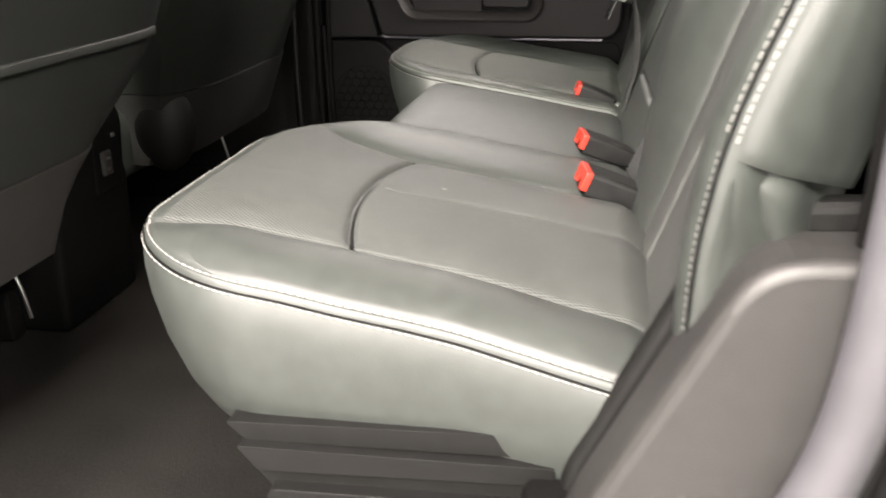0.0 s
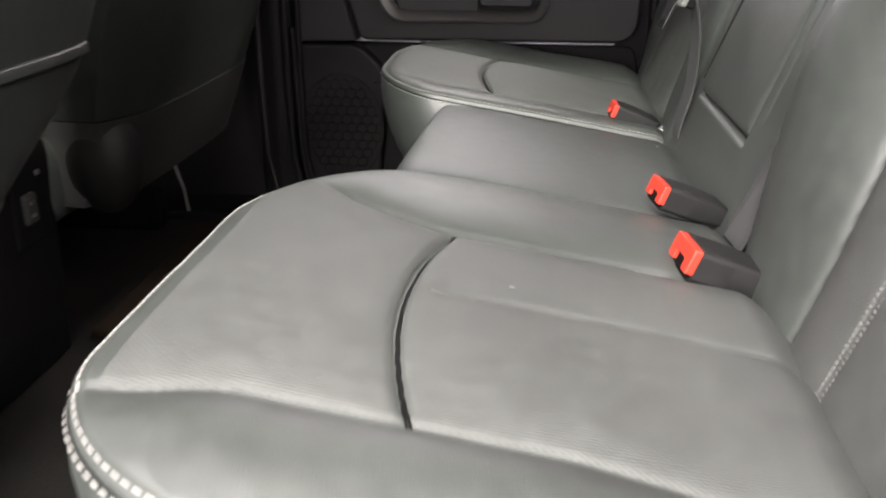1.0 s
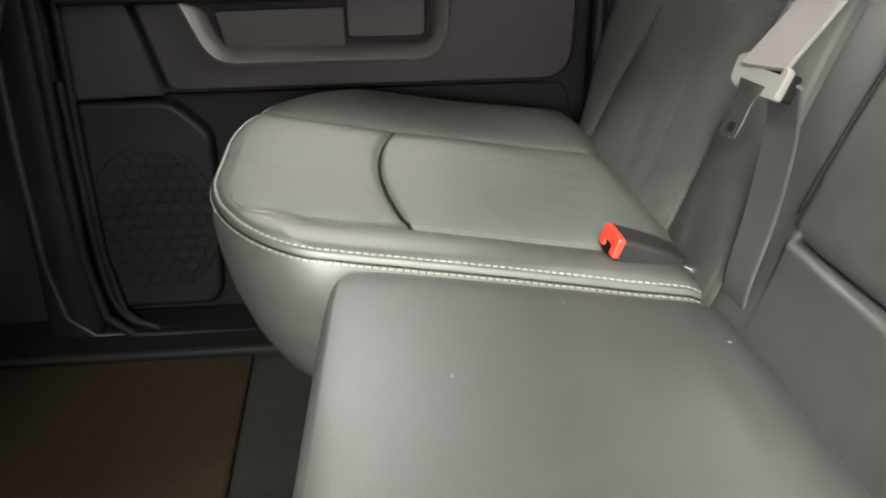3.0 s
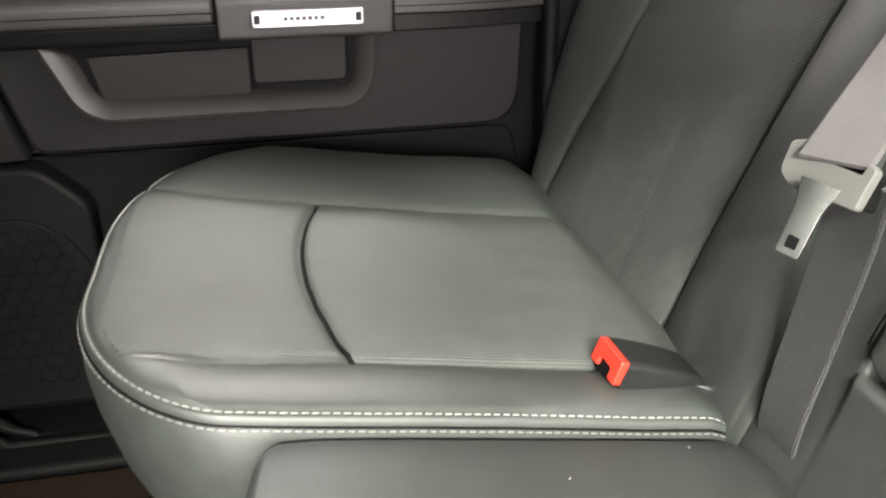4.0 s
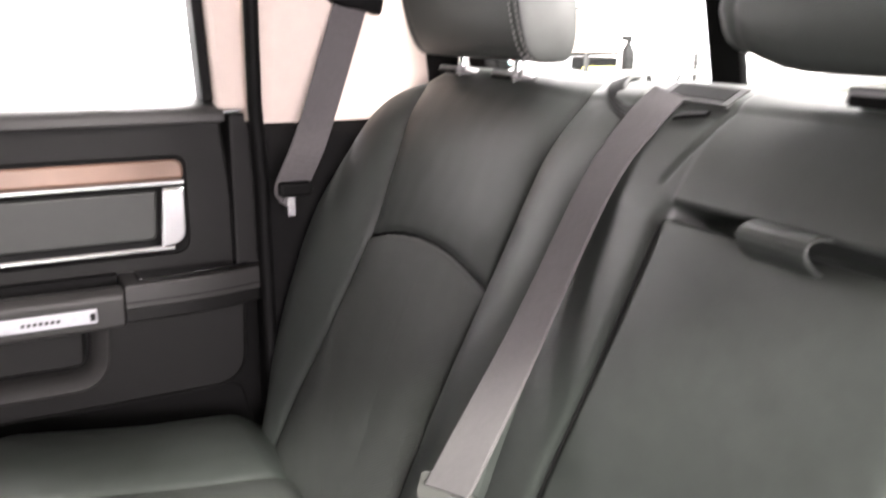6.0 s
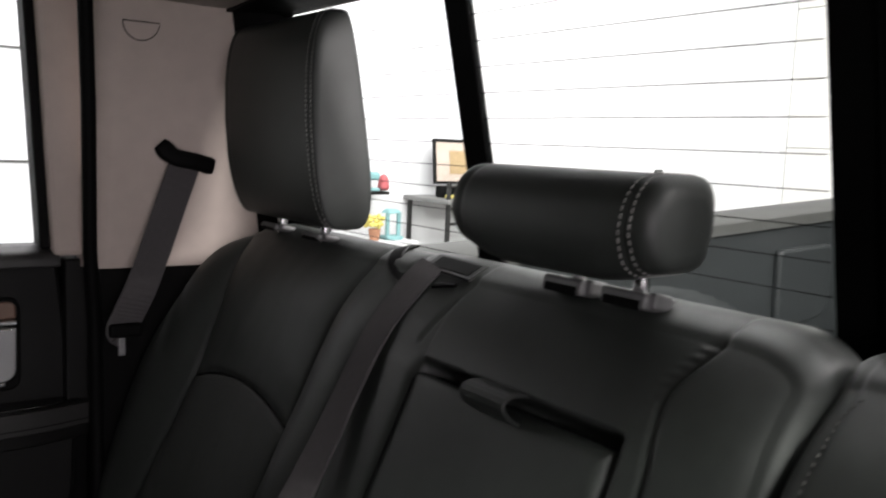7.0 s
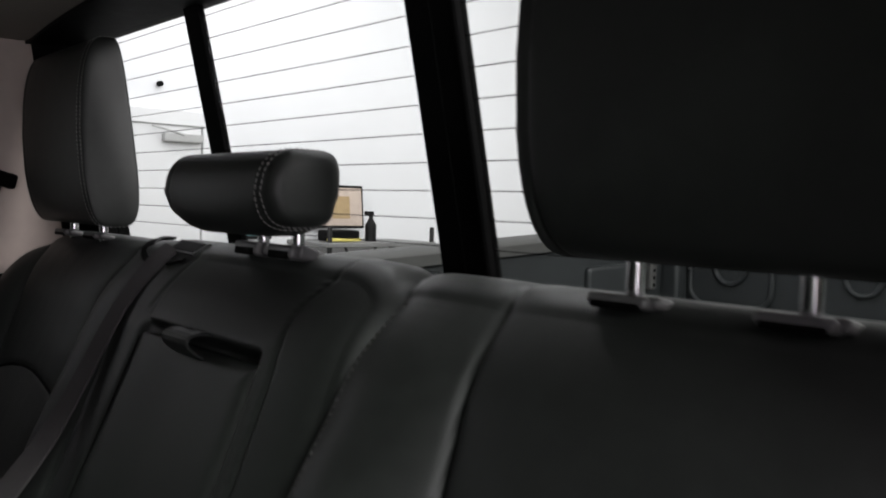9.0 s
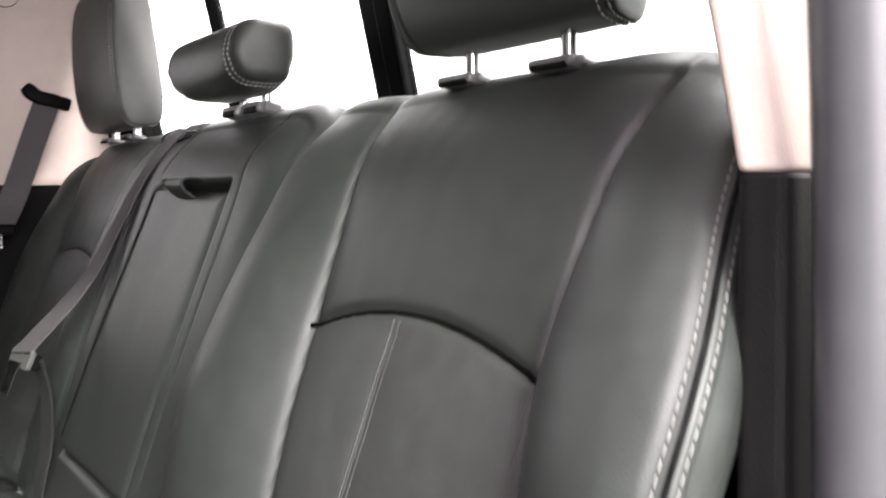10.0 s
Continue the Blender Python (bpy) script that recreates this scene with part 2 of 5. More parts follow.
def pad(a0, a1, b0, b1, place, height, rings, na=140, nb=120, name="pad", bend=None):
    """An upholstered pad: a grid over a (across) and b (from b0(a) to b1(a)), raised by height(a, b), with a rim of
    rings (out, down) round it and a closed back. Returns the mesh and the rim's plan as (a, b, out_a, out_b)."""
    def ease(i, n):
        t = i / n
        return t - 0.75 * math.sin(2 * math.pi * t) / (2 * math.pi)
    plan = []
    for i in range(na + 1):
        a = a0 + (a1 - a0) * ease(i, na)
        lo, hi = b0(a), b1(a)
        plan.append([(a, lo + (hi - lo) * ease(j, nb)) for j in range(nb + 1)])
    verts = [place(a, b, height(a, b)) for row in plan for a, b in row]
    ix = lambda i, j: i * (nb + 1) + j
    faces = [(ix(i, j), ix(i + 1, j), ix(i + 1, j + 1), ix(i, j + 1)) for i in range(na) for j in range(nb)]
    rim = [(i, 0) for i in range(na)] + [(na, j) for j in range(nb)] + [(i, nb) for i in range(na, 0, -1)] + [(0, j) for j in range(nb, 0, -1)]
    flat = [plan[i][j] for i, j in rim]
    n = len(flat)
    outs = []
    for k in range(n):
        p, q = flat[(k - 3) % n], flat[(k + 3) % n]
        ta, tb = q[0] - p[0], q[1] - p[1]
        l = math.hypot(ta, tb) or 1
        outs.append((tb / l, -ta / l))
    last = [ix(i, j) for i, j in rim]
    for off, down in rings:
        row = []
        for (a, b), (oa, ob) in zip(flat, outs):
            row.append(len(verts))
            o = bend(a, b, oa, ob, off, down) if bend else off
            verts.append(place(a + oa * o, b + ob * o, height(a, b) + down))
        faces += [(last[k], row[k], row[(k + 1) % n], last[(k + 1) % n]) for k in range(n)]
        last = row
    faces.append(tuple(last))
    me = bpy.data.meshes.new(name)
    me.from_pydata([tuple(v) for v in verts], [], faces)
    bm = bmesh.new()
    bm.from_mesh(me)
    bpy.data.meshes.remove(me)
    return bm, [(a, b, oa, ob) for (a, b), (oa, ob) in zip(flat, outs)]


def stitches(pts, ups, length=0.0072, gap=0.0016, width=0.0020, high=0.0010):
    """A row of short threads along the line pts, lying on a surface with the normals ups."""
    verts, faces = [], []
    acc = [0.0]
    for p, q in zip(pts, pts[1:]):
        acc.append(acc[-1] + (q - p).length)

    def at(s):
        i = 0
        lo, hi = 0, len(acc) - 2
        while lo < hi:
            mid = (lo + hi + 1) // 2
            if acc[mid] <= s:
                lo = mid
            else:
                hi = mid - 1
        i = lo
        f = (s - acc[i]) / max(1e-9, acc[i + 1] - acc[i])
        return pts[i].lerp(pts[i + 1], f), ups[i].lerp(ups[i + 1], f).normalized()
    s = 0.0
    while s + length < acc[-1]:
        k = len(verts)
        for f, w, h in ((0, 0.35, 0.0), (0.2, 1, 0.9), (0.8, 1, 0.9), (1, 0.35, 0.0)):
            p, u = at(s + f * length)
            q, _ = at(min(acc[-1], s + f * length + 0.001))
            t = (q - p).normalized() if (q - p).length > 0 else Vector((1, 0, 0))
            side = t.cross(u).normalized() * width / 2 * w
            verts += [p + side - u * 0.0006, p + side * 0.6 + u * high * h, p - side * 0.6 + u * high * h, p - side - u * 0.0006]
        for r in range(3):
            for c in range(4):
                faces.append((k + 4 * r + c, k + 4 * r + (c + 1) % 4, k + 4 * r + 4 + (c + 1) % 4, k + 4 * r + 4 + c))
        faces += [(k, k + 1, k + 2, k + 3), (k + 15, k + 14, k + 13, k + 12)]
        s += length + gap
    me = bpy.data.meshes.new("stitching")
    me.from_pydata([tuple(v) for v in verts], [], faces)
    return me


def seam_line(place, height, path2d, lift=0.0008):
    """Points and normals on a pad along a plan line."""
    pts = [Vector(place(a, b, height(a, b) + lift)) for a, b in path2d]
    ups = [(Vector(place(a, b, 0.01)) - Vector(place(a, b, 0.0))).normalized() for a, b in path2d]
    return pts, ups


def quilt(seams, puff, soft=0.018, cut=0.003, sharp=0.0035):
    """Height over a pad from its seams: each gives (distance, strength) at (a, b)."""
    def h(a, b):
        k, g = 1.0, 0.0
        for s in seams:
            d, w, c = s(a, b)
            k *= 1 - w * math.exp(-abs(d) / soft)
            g += c * cut * math.exp(-(d / sharp) ** 2)
        wave = 0.0011 * noise.noise(Vector((a * 13, b * 13, puff * 90))) + 0.0005 * noise.noise(Vector((a * 40, b * 28, 3.0)))
        return puff * k - g + wave
    return h


# ---- cab: floor, walls, roof ----
solid("floor", box((-0.35, 0, -0.02), (2.3, 1.66, 0.04), r=0), CARPET, "dark mottled carpet on the cab floor", "floor", "structure")
solid("carpet_mat", box((-0.42, 0.45, 0.009), (0.42, 0.56, 0.014), r=0.006), mat("brown_carpet", (0.014, 0.0095, 0.0065), 1.0, spec=0.05, var=0.4, scale=200, bump=1.0, bscale=900),
      "thin brown carpet floor mat", "floor mat", "", "")
solid("wall_back", prism([(-0.85, -0.1), (0.85, -0.1), (0.85, 0.80), (-0.85, 0.80)], "x", 0.60, 0.64, 0), BLACK, "dark cab back wall behind the seat", "wall", "structure")


def wz(z):
    return 0.568 - 0.23 * (z - 0.94)


solid("ceiling", prism(fillet([(-1.5, 1.10), (-1.3, 1.165), (0.05, 1.163), (0.30, 1.143), (0.50, 1.141), (0.52, 1.22), (-1.5, 1.22)], 0.02), "y", -0.80, 0.80, 0), LINER, "pale woven headliner cloth on the cab roof", "ceiling", "structure")

# rear window: dark frame, three panes, heater lines
win = thing("window_1", (0.58, 0, 0.83), "sliding rear cab window in black frame with fine heater lines", "window", kind="structure")


def wbar(y0, y1, z0, z1, d0, d1, r=0.004):
    """A bar of the window frame, lying in the sloping plane of the glass."""
    bm = bmesh.new()
    vs = []
    for d in (d0, d1):
        vs.append([bm.verts.new((wz(z) + d, y, z)) for y, z in ((y0, z0), (y1, z0), (y1, z1), (y0, z1))])
    bm.faces.new(vs[0]); bm.faces.new(vs[1][::-1])
    for i in range(4):
        bm.faces.new((vs[0][i], vs[1][i], vs[1][(i + 1) % 4], vs[0][(i + 1) % 4]))
    bmesh.ops.recalc_face_normals(bm, faces=bm.faces)
    bmesh.ops.bevel(bm, geom=list(bm.edges), offset=r, segments=2, profile=0.5, affect="EDGES")
    return bm


part("header_trim", wbar(-0.74, 0.74, 1.139, 1.19, -0.03, 0.02), BLACK, win)
edge = [(0.411 + 0.042 * min(1.0, abs(y) / 0.66) ** 2, y) for y in [-0.72 + 0.06 * k for k in range(25)]]
part("header_cover", prism(edge + [(0.515, 0.72), (0.515, -0.72)], "z", 1.1365, 1.1425, 0.0015), BLACK, win, "black cover strip over the rear window")
part("bottom_frame", wbar(-0.74, 0.74, 0.76, 0.815, -0.005, 0.02), BLACK, win)
part("side_frame", wbar(0.655, 0.74, 0.80, 1.18, -0.02, 0.02), BLACK, win)
part("side_frame", wbar(-0.74, -0.662, 0.80, 1.18, -0.02, 0.02), BLACK, win)
part("slider_post", wbar(0.231, 0.270, 0.80, 1.16, -0.004, 0.006, 0.002), BLACK, win)
part("slider_post", wbar(-0.221, -0.190, 0.80, 1.16, -0.012, 0.008), BLACK, win)
part("slider_post", wbar(-0.188, -0.152, 0.80, 1.16, -0.005, 0.008, 0.003), BLACK, win)
for y0, y1 in ((-0.662, -0.221), (-0.152, 0.231), (0.270, 0.655)):
    pane = part("pane", wbar(y0, y1, 0.805, 1.15, -0.002, 0.002, 0.0005), GLASS, win)
    pane.visible_shadow = False
    for k in range(12):
        z = 0.842 + 0.0256 * k
        bm = bmesh.new()
        sweep(bm, [(wz(z) - 0.0032, y0 + 0.002 + (y1 - y0 - 0.004) * i / 6, z) for i in range(7)], circle(0.0005, 5))
        part("heater_line", bm, BLACK, pane)

# pillars and side trim
pil = thing("pillar_trim", (0.42, 0.74, 0.79), "pale beige upper pillar trim panel with moulded coat hook", "pillar trim", kind="structure")
bm = bmesh.new()
rows = []
for z in [0.775 + 0.039 * i for i in range(11)]:
    y = 0.765 - 0.20 * (z - 0.78)
    rows.append([bm.verts.new((x + (0.0 if x < 0.4 else -0.23 * (z - 0.94)), y + dy, z)) for x, dy in ((0.288, 0.06), (0.290, 0.02), (0.296, 0.006), (0.315, 0.0), (0.40, -0.002), (0.47, 0.0), (0.492, -0.004), (0.505, -0.014))])
for r0, r1 in zip(rows, rows[1:]):
    for j in range(len(r0) - 1):
        bm.faces.new((r0[j], r0[j + 1], r1[j + 1], r1[j]))
part("panel", bm, BEIGE, pil, smooth=60)
bm = bmesh.new()
rows = []
for z in [0.775 + 0.039 * i for i in range(11)]:
    y = 0.765 - 0.20 * (z - 0.78)
    rows.append([bm.verts.new((x - 0.23 * (z - 0.94), y + dy, z)) for x, dy in ((0.503, -0.010), (0.509, -0.016), (0.535, -0.045), (0.56, -0.05))])
for r0, r1 in zip(rows, rows[1:]):
    for j in range(3):
        bm.faces.new((r0[j], r0[j + 1], r1[j + 1], r1[j]))
part("edge_trim", bm, BLACK, pil, "black strip beside the window", smooth=60)
bm = bmesh.new()
hook = [(0.318 + 0.048 * t, 1.112 - 0.024 * math.sqrt(max(0.0, 1 - (2 * t - 1) ** 2))) for t in [0.5 - 0.5 * math.cos(math.pi * i / 16) for i in range(17)]]
line = [(x, 0.765 - 0.20 * (z - 0.78) - 0.0015, z) for x, z in hook]
sweep(bm, line + [line[0]], circle(0.0009, 5), up=(0, 1, 0))
part("hook_outline", bm, PLASTIC, pil)
solid("trim_rear_corner", prism([(0.30, 0.05), (0.56, 0.05), (0.56, 0.775), (0.30, 0.785)], "y", 0.79, 0.83, 0.006), BLACK, "dark plastic lower corner trim beside the seat", "trim panel", "structure")

# left pillar beside the open doorway
pl = thing("pillar_trim", (0.42, -0.78, 0.765), "pale beige upper pillar trim over dark lower cover", "pillar trim", kind="structure")
for nm, z0, z1, m_, lb_ in (("panel", 0.767, 1.18, BEIGE, ""), ("lower_cover", 0.10, 0.7665, PLASTIC, "dark grey plastic lower pillar cover")):
    bm = prism(fillet([(0.372, -0.775), (0.378, -0.798), (0.60, -0.812), (0.60, -0.763)], [0.008, 0.008, 0, 0]), "z", z0, z1, 0.002)
    for v in bm.verts:
        v.co.y += 0.16 * max(-0.05, v.co.z - 0.767)
        v.co.x -= 0.10 * max(0.0, v.co.z - 0.767)
    part(nm, bm, m_, pl, lb_)
jamb = thing("door_frame", (0.40, -0.85, 0.3), "painted doorway frame with rounded rubber weather seal", "door frame", kind="structure")
opening = catmull([(0.30, 1.16, 0), (0.345, 1.0, 0), (0.372, 0.8, 0), (0.380, 0.62, 0), (0.378, 0.46, 0), (0.366, 0.36, 0), (0.335, 0.285, 0), (0.27, 0.22, 0),
                   (0.17, 0.15, 0), (0.02, 0.08, 0), (-0.15, 0.045, 0), (-0.42, 0.03, 0)], 6)
for nm, dx, y, r, m_, lb in (("seal", 0.004, -0.830, 0.020, SEAL, "smooth grey door seal"), ("flange", 0.022, -0.858, 0.008, RUBBER, "dark pinch flange"), ("frame_edge", 0.044, -0.876, 0.020, PAINT, "grey painted frame edge"), ("frame_step", 0.085, -0.90, 0.030, PAINT, "")):
    bm = bmesh.new()
    sweep(bm, [(p.x + dx, y, p.y - dx * 0.6) for p in opening], circle(r, 10), up=(0, 1, 0))
    part(nm, bm, m_, jamb, lb, smooth=60)
# the slope takes a darker plastic than its cover, to stand for shade
solid("trim_arch_slope", prism(fillet([(0.190, 0.10), (0.206, 0.274), (0.306, 0.494), (0.43, 0.502), (0.43, 0.10)], [0, 0.02, 0.04, 0, 0]), "y", -0.752, -0.728, 0.008, 3), PLASTIC, "inner slope of the side cover, darkened for shade", "trim panel", "structure")
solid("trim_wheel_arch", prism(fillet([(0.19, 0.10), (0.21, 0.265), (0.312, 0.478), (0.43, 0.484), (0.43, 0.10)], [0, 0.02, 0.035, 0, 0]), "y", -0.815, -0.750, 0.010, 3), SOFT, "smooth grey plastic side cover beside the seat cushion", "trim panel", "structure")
# far twin of the grey cover, in black for the shade beside the seat
solid("trim_wheel_arch", prism(fillet([(0.25, 0.10), (0.26, 0.265), (0.335, 0.42), (0.43, 0.43), (0.43, 0.10)], [0, 0.02, 0.035, 0, 0]), "y", 0.765, 0.789, 0.006, 3), BLACK, "smooth side cover beside the seat cushion, blackened for shade", "trim panel", "structure")
solid("sill_left", prism(fillet([(-0.86, -0.25), (-0.86, 0.0), (-0.80, 0.03), (-0.72, 0.03), (-0.72, -0.25)], [0, 0.02, 0.02, 0.01, 0]), "x", -1.3, 0.30, 0.003), PLASTIC, "dark plastic doorway sill plate", "sill", "structure")

# added sheet: hides the painted wall and keeps the door gap dark
solid("door_gap_sheet", prism([(0.24, 0.03), (0.37, 0.03), (0.36, 0.79), (0.24, 0.79)], "y", 0.862, 0.878, 0), BLACK, "added black sheet for the shaded gap behind the door edge", "trim panel", "structure")
# outer shell beyond the view: front doors, front wall, roof skin
solid("wall_right", prism([(-1.5, -0.25), (0.62, -0.25), (0.62, 0.75), (-1.5, 0.75)], "y", 0.88, 0.92, 0), PAINT, "painted outer body side", "wall", "structure")
solid("wall_front_left", prism([(-1.5, -0.25), (-0.47, -0.25), (-0.47, 1.17), (-0.56, 1.17), (-0.56, 0.78), (-1.5, 0.78)], "y", -0.90, -0.84, 0), PLASTIC, "dark front door panel", "wall", "structure")
solid("wall_front_right", prism([(-1.5, -0.25), (-0.53, -0.25), (-0.53, 1.17), (-0.62, 1.17), (-0.62, 0.78), (-1.5, 0.78)], "y", 0.84, 0.87, 0), PLASTIC, "dark front door panel", "wall", "structure")
solid("sill_right", prism(fillet([(0.87, -0.25), (0.87, 0.03), (0.80, 0.03), (0.74, 0.02), (0.74, -0.25)], [0, 0.01, 0.02, 0.01, 0]), "x", -1.3, 0.30, 0.003), BLACK, "dark plastic doorway sill plate", "sill", "structure")
solid("wall_front", prism([(-0.84, -0.1), (0.84, -0.1), (0.84, 1.09), (0.76, 1.09), (0.76, 0.74), (-0.76, 0.74), (-0.76, 1.09), (-0.84, 1.09)], "x", -1.5, -1.45, 0), PLASTIC, "dark dashboard wall at the front", "wall", "structure")
solid("roof", prism([(-1.5, -0.86), (0.60, -0.86), (0.60, 0.86), (-1.5, 0.86)], "z", 1.225, 1.25, 0), PAINT, "painted cab roof skin", "roof", "structure")

# middle pillar on the far side
bp = thing("pillar_middle", (-0.48, 0.82, 0.0), "dark middle pillar with rubber seals between the doors", "pillar", kind="structure")
part("cover", prism(fillet([(-0.535, 0.86), (-0.525, 0.80), (-0.475, 0.785), (-0.445, 0.80), (-0.44, 0.86)], [0, 0.015, 0.01, 0.01, 0]), "z", 0.0, 1.18, 0.003), BLACK, bp)
for x, y, r, m_ in ((-0.512, 0.792, 0.007, PLASTIC), (-0.452, 0.788, 0.008, BLACK), (-0.428, 0.803, 0.006, BLACK)):
    bm = bmesh.new()
    sweep(bm, [(x, y, 1.15), (x, y, 0.3), (x + 0.005, y, 0.15), (x + 0.02, y, 0.06), (x + 0.06, y, 0.025), (x + 0.3, y, 0.02)], circle(r, 8), up=(0, 1, 0))
    part("seal", bm, m_, bp, smooth=60)

# ---- far rear door ----
door = thing("door_1", (0.0, 0.85, 0.05), "dark rear door with wood strip, chrome surround and armrest", "door", kind="structure")
# recessed and coloured black, for the shade below the main panel
part("lower_panel", prism(fillet([(-0.49, 0.032), (-0.49, 0.384), (-0.20, 0.384), (0.28, 0.386), (0.30, 0.30), (0.26, 0.032)], [0.02, 0, 0, 0.02, 0.03, 0.05]), "y", 0.858, 0.876, 0.004), BLACK, door)
part("main_panel", prism(fillet([(-0.30, 0.393), (-0.36, 0.60), (-0.36, 0.78), (0.262, 0.786), (0.286, 0.55), (0.281, 0.396)], [0.02, 0, 0, 0.01, 0.0, 0.05], 8), "y", 0.825, 0.87, 0.006), PLASTIC, door)
part("front_panel", prism([(-0.43, 0.388), (-0.43, 0.78), (-0.365, 0.78), (-0.365, 0.60), (-0.305, 0.392)], "y", 0.815, 0.87, 0.004), PLASTIC, door)
part("sill_cap", prism(fillet([(0.80, 0.775), (0.803, 0.795), (0.835, 0.803), (0.87, 0.803), (0.87, 0.775)], [0.004, 0.012, 0.004, 0, 0]), "x", -0.43, 0.262, 0.002), SOFT, door)
part("rear_cap", prism(fillet([(0.268, 0.57), (0.268, 0.785), (0.338, 0.785), (0.334, 0.57)], [0.01, 0.006, 0.008, 0.01]), "y", 0.806, 0.86, 0.004), PLASTIC, door)
# window frame and glass
part("frame_post", prism([(0.252, 0.79), (0.338, 0.79), (0.318, 1.17), (0.232, 1.17)], "y", 0.80, 0.86, 0.008), BEIGE, door, "beige trim on the window frame")
part("window_seal", prism([(0.238, 0.80), (0.252, 0.80), (0.232, 1.17), (0.218, 1.17)], "y", 0.815, 0.86, 0.003), RUBBER, door)
gl = part("pane", prism([(-0.43, 0.79), (0.245, 0.79), (0.225, 1.17), (-0.43, 1.17)], "y", 0.850, 0.854, 0), GLASS, door)
gl.visible_shadow = False
bm = bmesh.new()
sweep(bm, [(0.270, 0.694, 1.16), (0.282, 0.727, 1.0), (0.292, 0.765, 0.80), (0.302, 0.782, 0.70), (0.305, 0.785, 0.45)], circle(0.010, 8), up=(0, 1, 0))
part("edge_seal", bm, RUBBER, door, smooth=60)
# wood, chrome and inset
part("wood_strip", prism(fillet([(-0.42, 0.703), (0.206, 0.703), (0.206, 0.728), (-0.42, 0.728)], [0, 0, 0.014, 0], 8), "y", 0.812, 0.83, 0.004, 3), WOOD, door, "brown wood-look trim strip")
part("upper_bezel", prism(fillet([(-0.42, 0.60), (0.212, 0.60), (0.212, 0.733), (-0.42, 0.733)], [0, 0.02, 0.018, 0], 8), "y", 0.819, 0.83, 0.003), BLACK, door)
part("chrome_strip", prism([(-0.42, 0.6955), (0.206, 0.6955), (0.206, 0.7025), (-0.42, 0.7025)], "y", 0.806, 0.83, 0.002), CHROME, door)
part("chrome_end", prism(fillet([(0.170, 0.612), (0.205, 0.618), (0.206, 0.694), (0.176, 0.694)], [0.0, 0.018, 0, 0]), "y", 0.803, 0.83, 0.004, 3), CHROME, door)
part("chrome_strip", prism(fillet([(-0.42, 0.609), (0.19, 0.609), (0.19, 0.617), (-0.42, 0.617)], [0, 0.005, 0, 0]), "y", 0.803, 0.83, 0.003), CHROME, door)
part("inset_pad", prism(fillet([(-0.42, 0.623), (0.168, 0.623), (0.171, 0.689), (-0.42, 0.689)], [0, 0.01, 0.006, 0]), "y", 0.812, 0.83, 0.005, 3), DIMVINYL, door)
# armrest: front part, pull handle, rear part
part("armrest_front", prism(fillet([(0.765, 0.545), (0.762, 0.572), (0.785, 0.586), (0.83, 0.588), (0.83, 0.54)], [0.006, 0.012, 0.012, 0, 0]), "x", -0.42, -0.078, 0.004), SOFT, door)
part("armrest_underside", prism(fillet([(0.780, 0.525), (0.772, 0.545), (0.83, 0.545), (0.83, 0.515)], [0.006, 0.004, 0, 0]), "x", -0.42, -0.078, 0.004), PLASTIC, door)
rear_arm = prism(fillet([(0.115, 0.765), (0.22, 0.765), (0.315, 0.792), (0.325, 0.83), (0.115, 0.83)], [0.003, 0.06, 0.02, 0, 0]), "z", 0.548, 0.580, 0.006, 3)
part("armrest_rear", rear_arm, SOFT, door)
part("armrest_seam", prism(fillet([(0.1145, 0.7643), (0.22, 0.7643), (0.3156, 0.7913), (0.3257, 0.83), (0.1145, 0.83)], [0.003, 0.06, 0.02, 0, 0]), "z", 0.5562, 0.5574, 0), BLACK, door)
part("armrest_seam", box((-0.249, 0.7640, 0.557), (0.342, 0.002, 0.0013), r=0), BLACK, door)
part("armrest_underside", prism(fillet([(0.115, 0.772), (0.22, 0.772), (0.308, 0.798), (0.318, 0.83), (0.115, 0.83)], [0.003, 0.06, 0.02, 0, 0]), "z", 0.528, 0.5475, 0.004, 3), PLASTIC, door)
pull = part("pull_handle", prism(fillet([(0.756, 0.528), (0.752, 0.572), (0.765, 0.580), (0.785, 0.578), (0.785, 0.528)], [0.006, 0.006, 0.006, 0.004, 0.004]), "x", -0.076, 0.113, 0.004), SOFT, door)
part("badge_plate", prism(fillet([(-0.040, 0.541), (0.080, 0.541), (0.080, 0.560), (-0.040, 0.560)], 0.004), "y", 0.7495, 0.757, 0.0015), mat("brushed_badge", (0.34, 0.34, 0.36), 0.38, 0.9, var=0.1, scale=120), pull, "bright metal badge plate")
for x in (-0.034, 0.074):
    part("rivet", box((x, 0.7488, 0.5505), (0.006, 0.0016, 0.009), r=0.0005), PLASTIC, pull)
for k in range(7):
    part("plate_mark", box((-0.004 + 0.0065 * k, 0.749, 0.5505), (0.0044, 0.001, 0.004), r=0), SOFT, pull)
part("hand_cup", prism([(-0.076, 0.53), (0.113, 0.53), (0.113, 0.583), (-0.076, 0.583)], "y", 0.81, 0.83, 0), BLACK, door)
part("switch_panel", prism(fillet([(-0.40, 0.787), (-0.15, 0.787), (-0.15, 0.82), (-0.40, 0.82)], 0.006), "z", 0.586, 0.592, 0.002), BLACK, door)
part("tray", prism(fillet([(0.135, 0.783), (0.215, 0.783), (0.285, 0.802), (0.285, 0.822), (0.135, 0.822)], [0.004, 0.03, 0.01, 0, 0]), "z", 0.579, 0.5825, 0.001), GLOSS, door, "glossy black armrest tray")
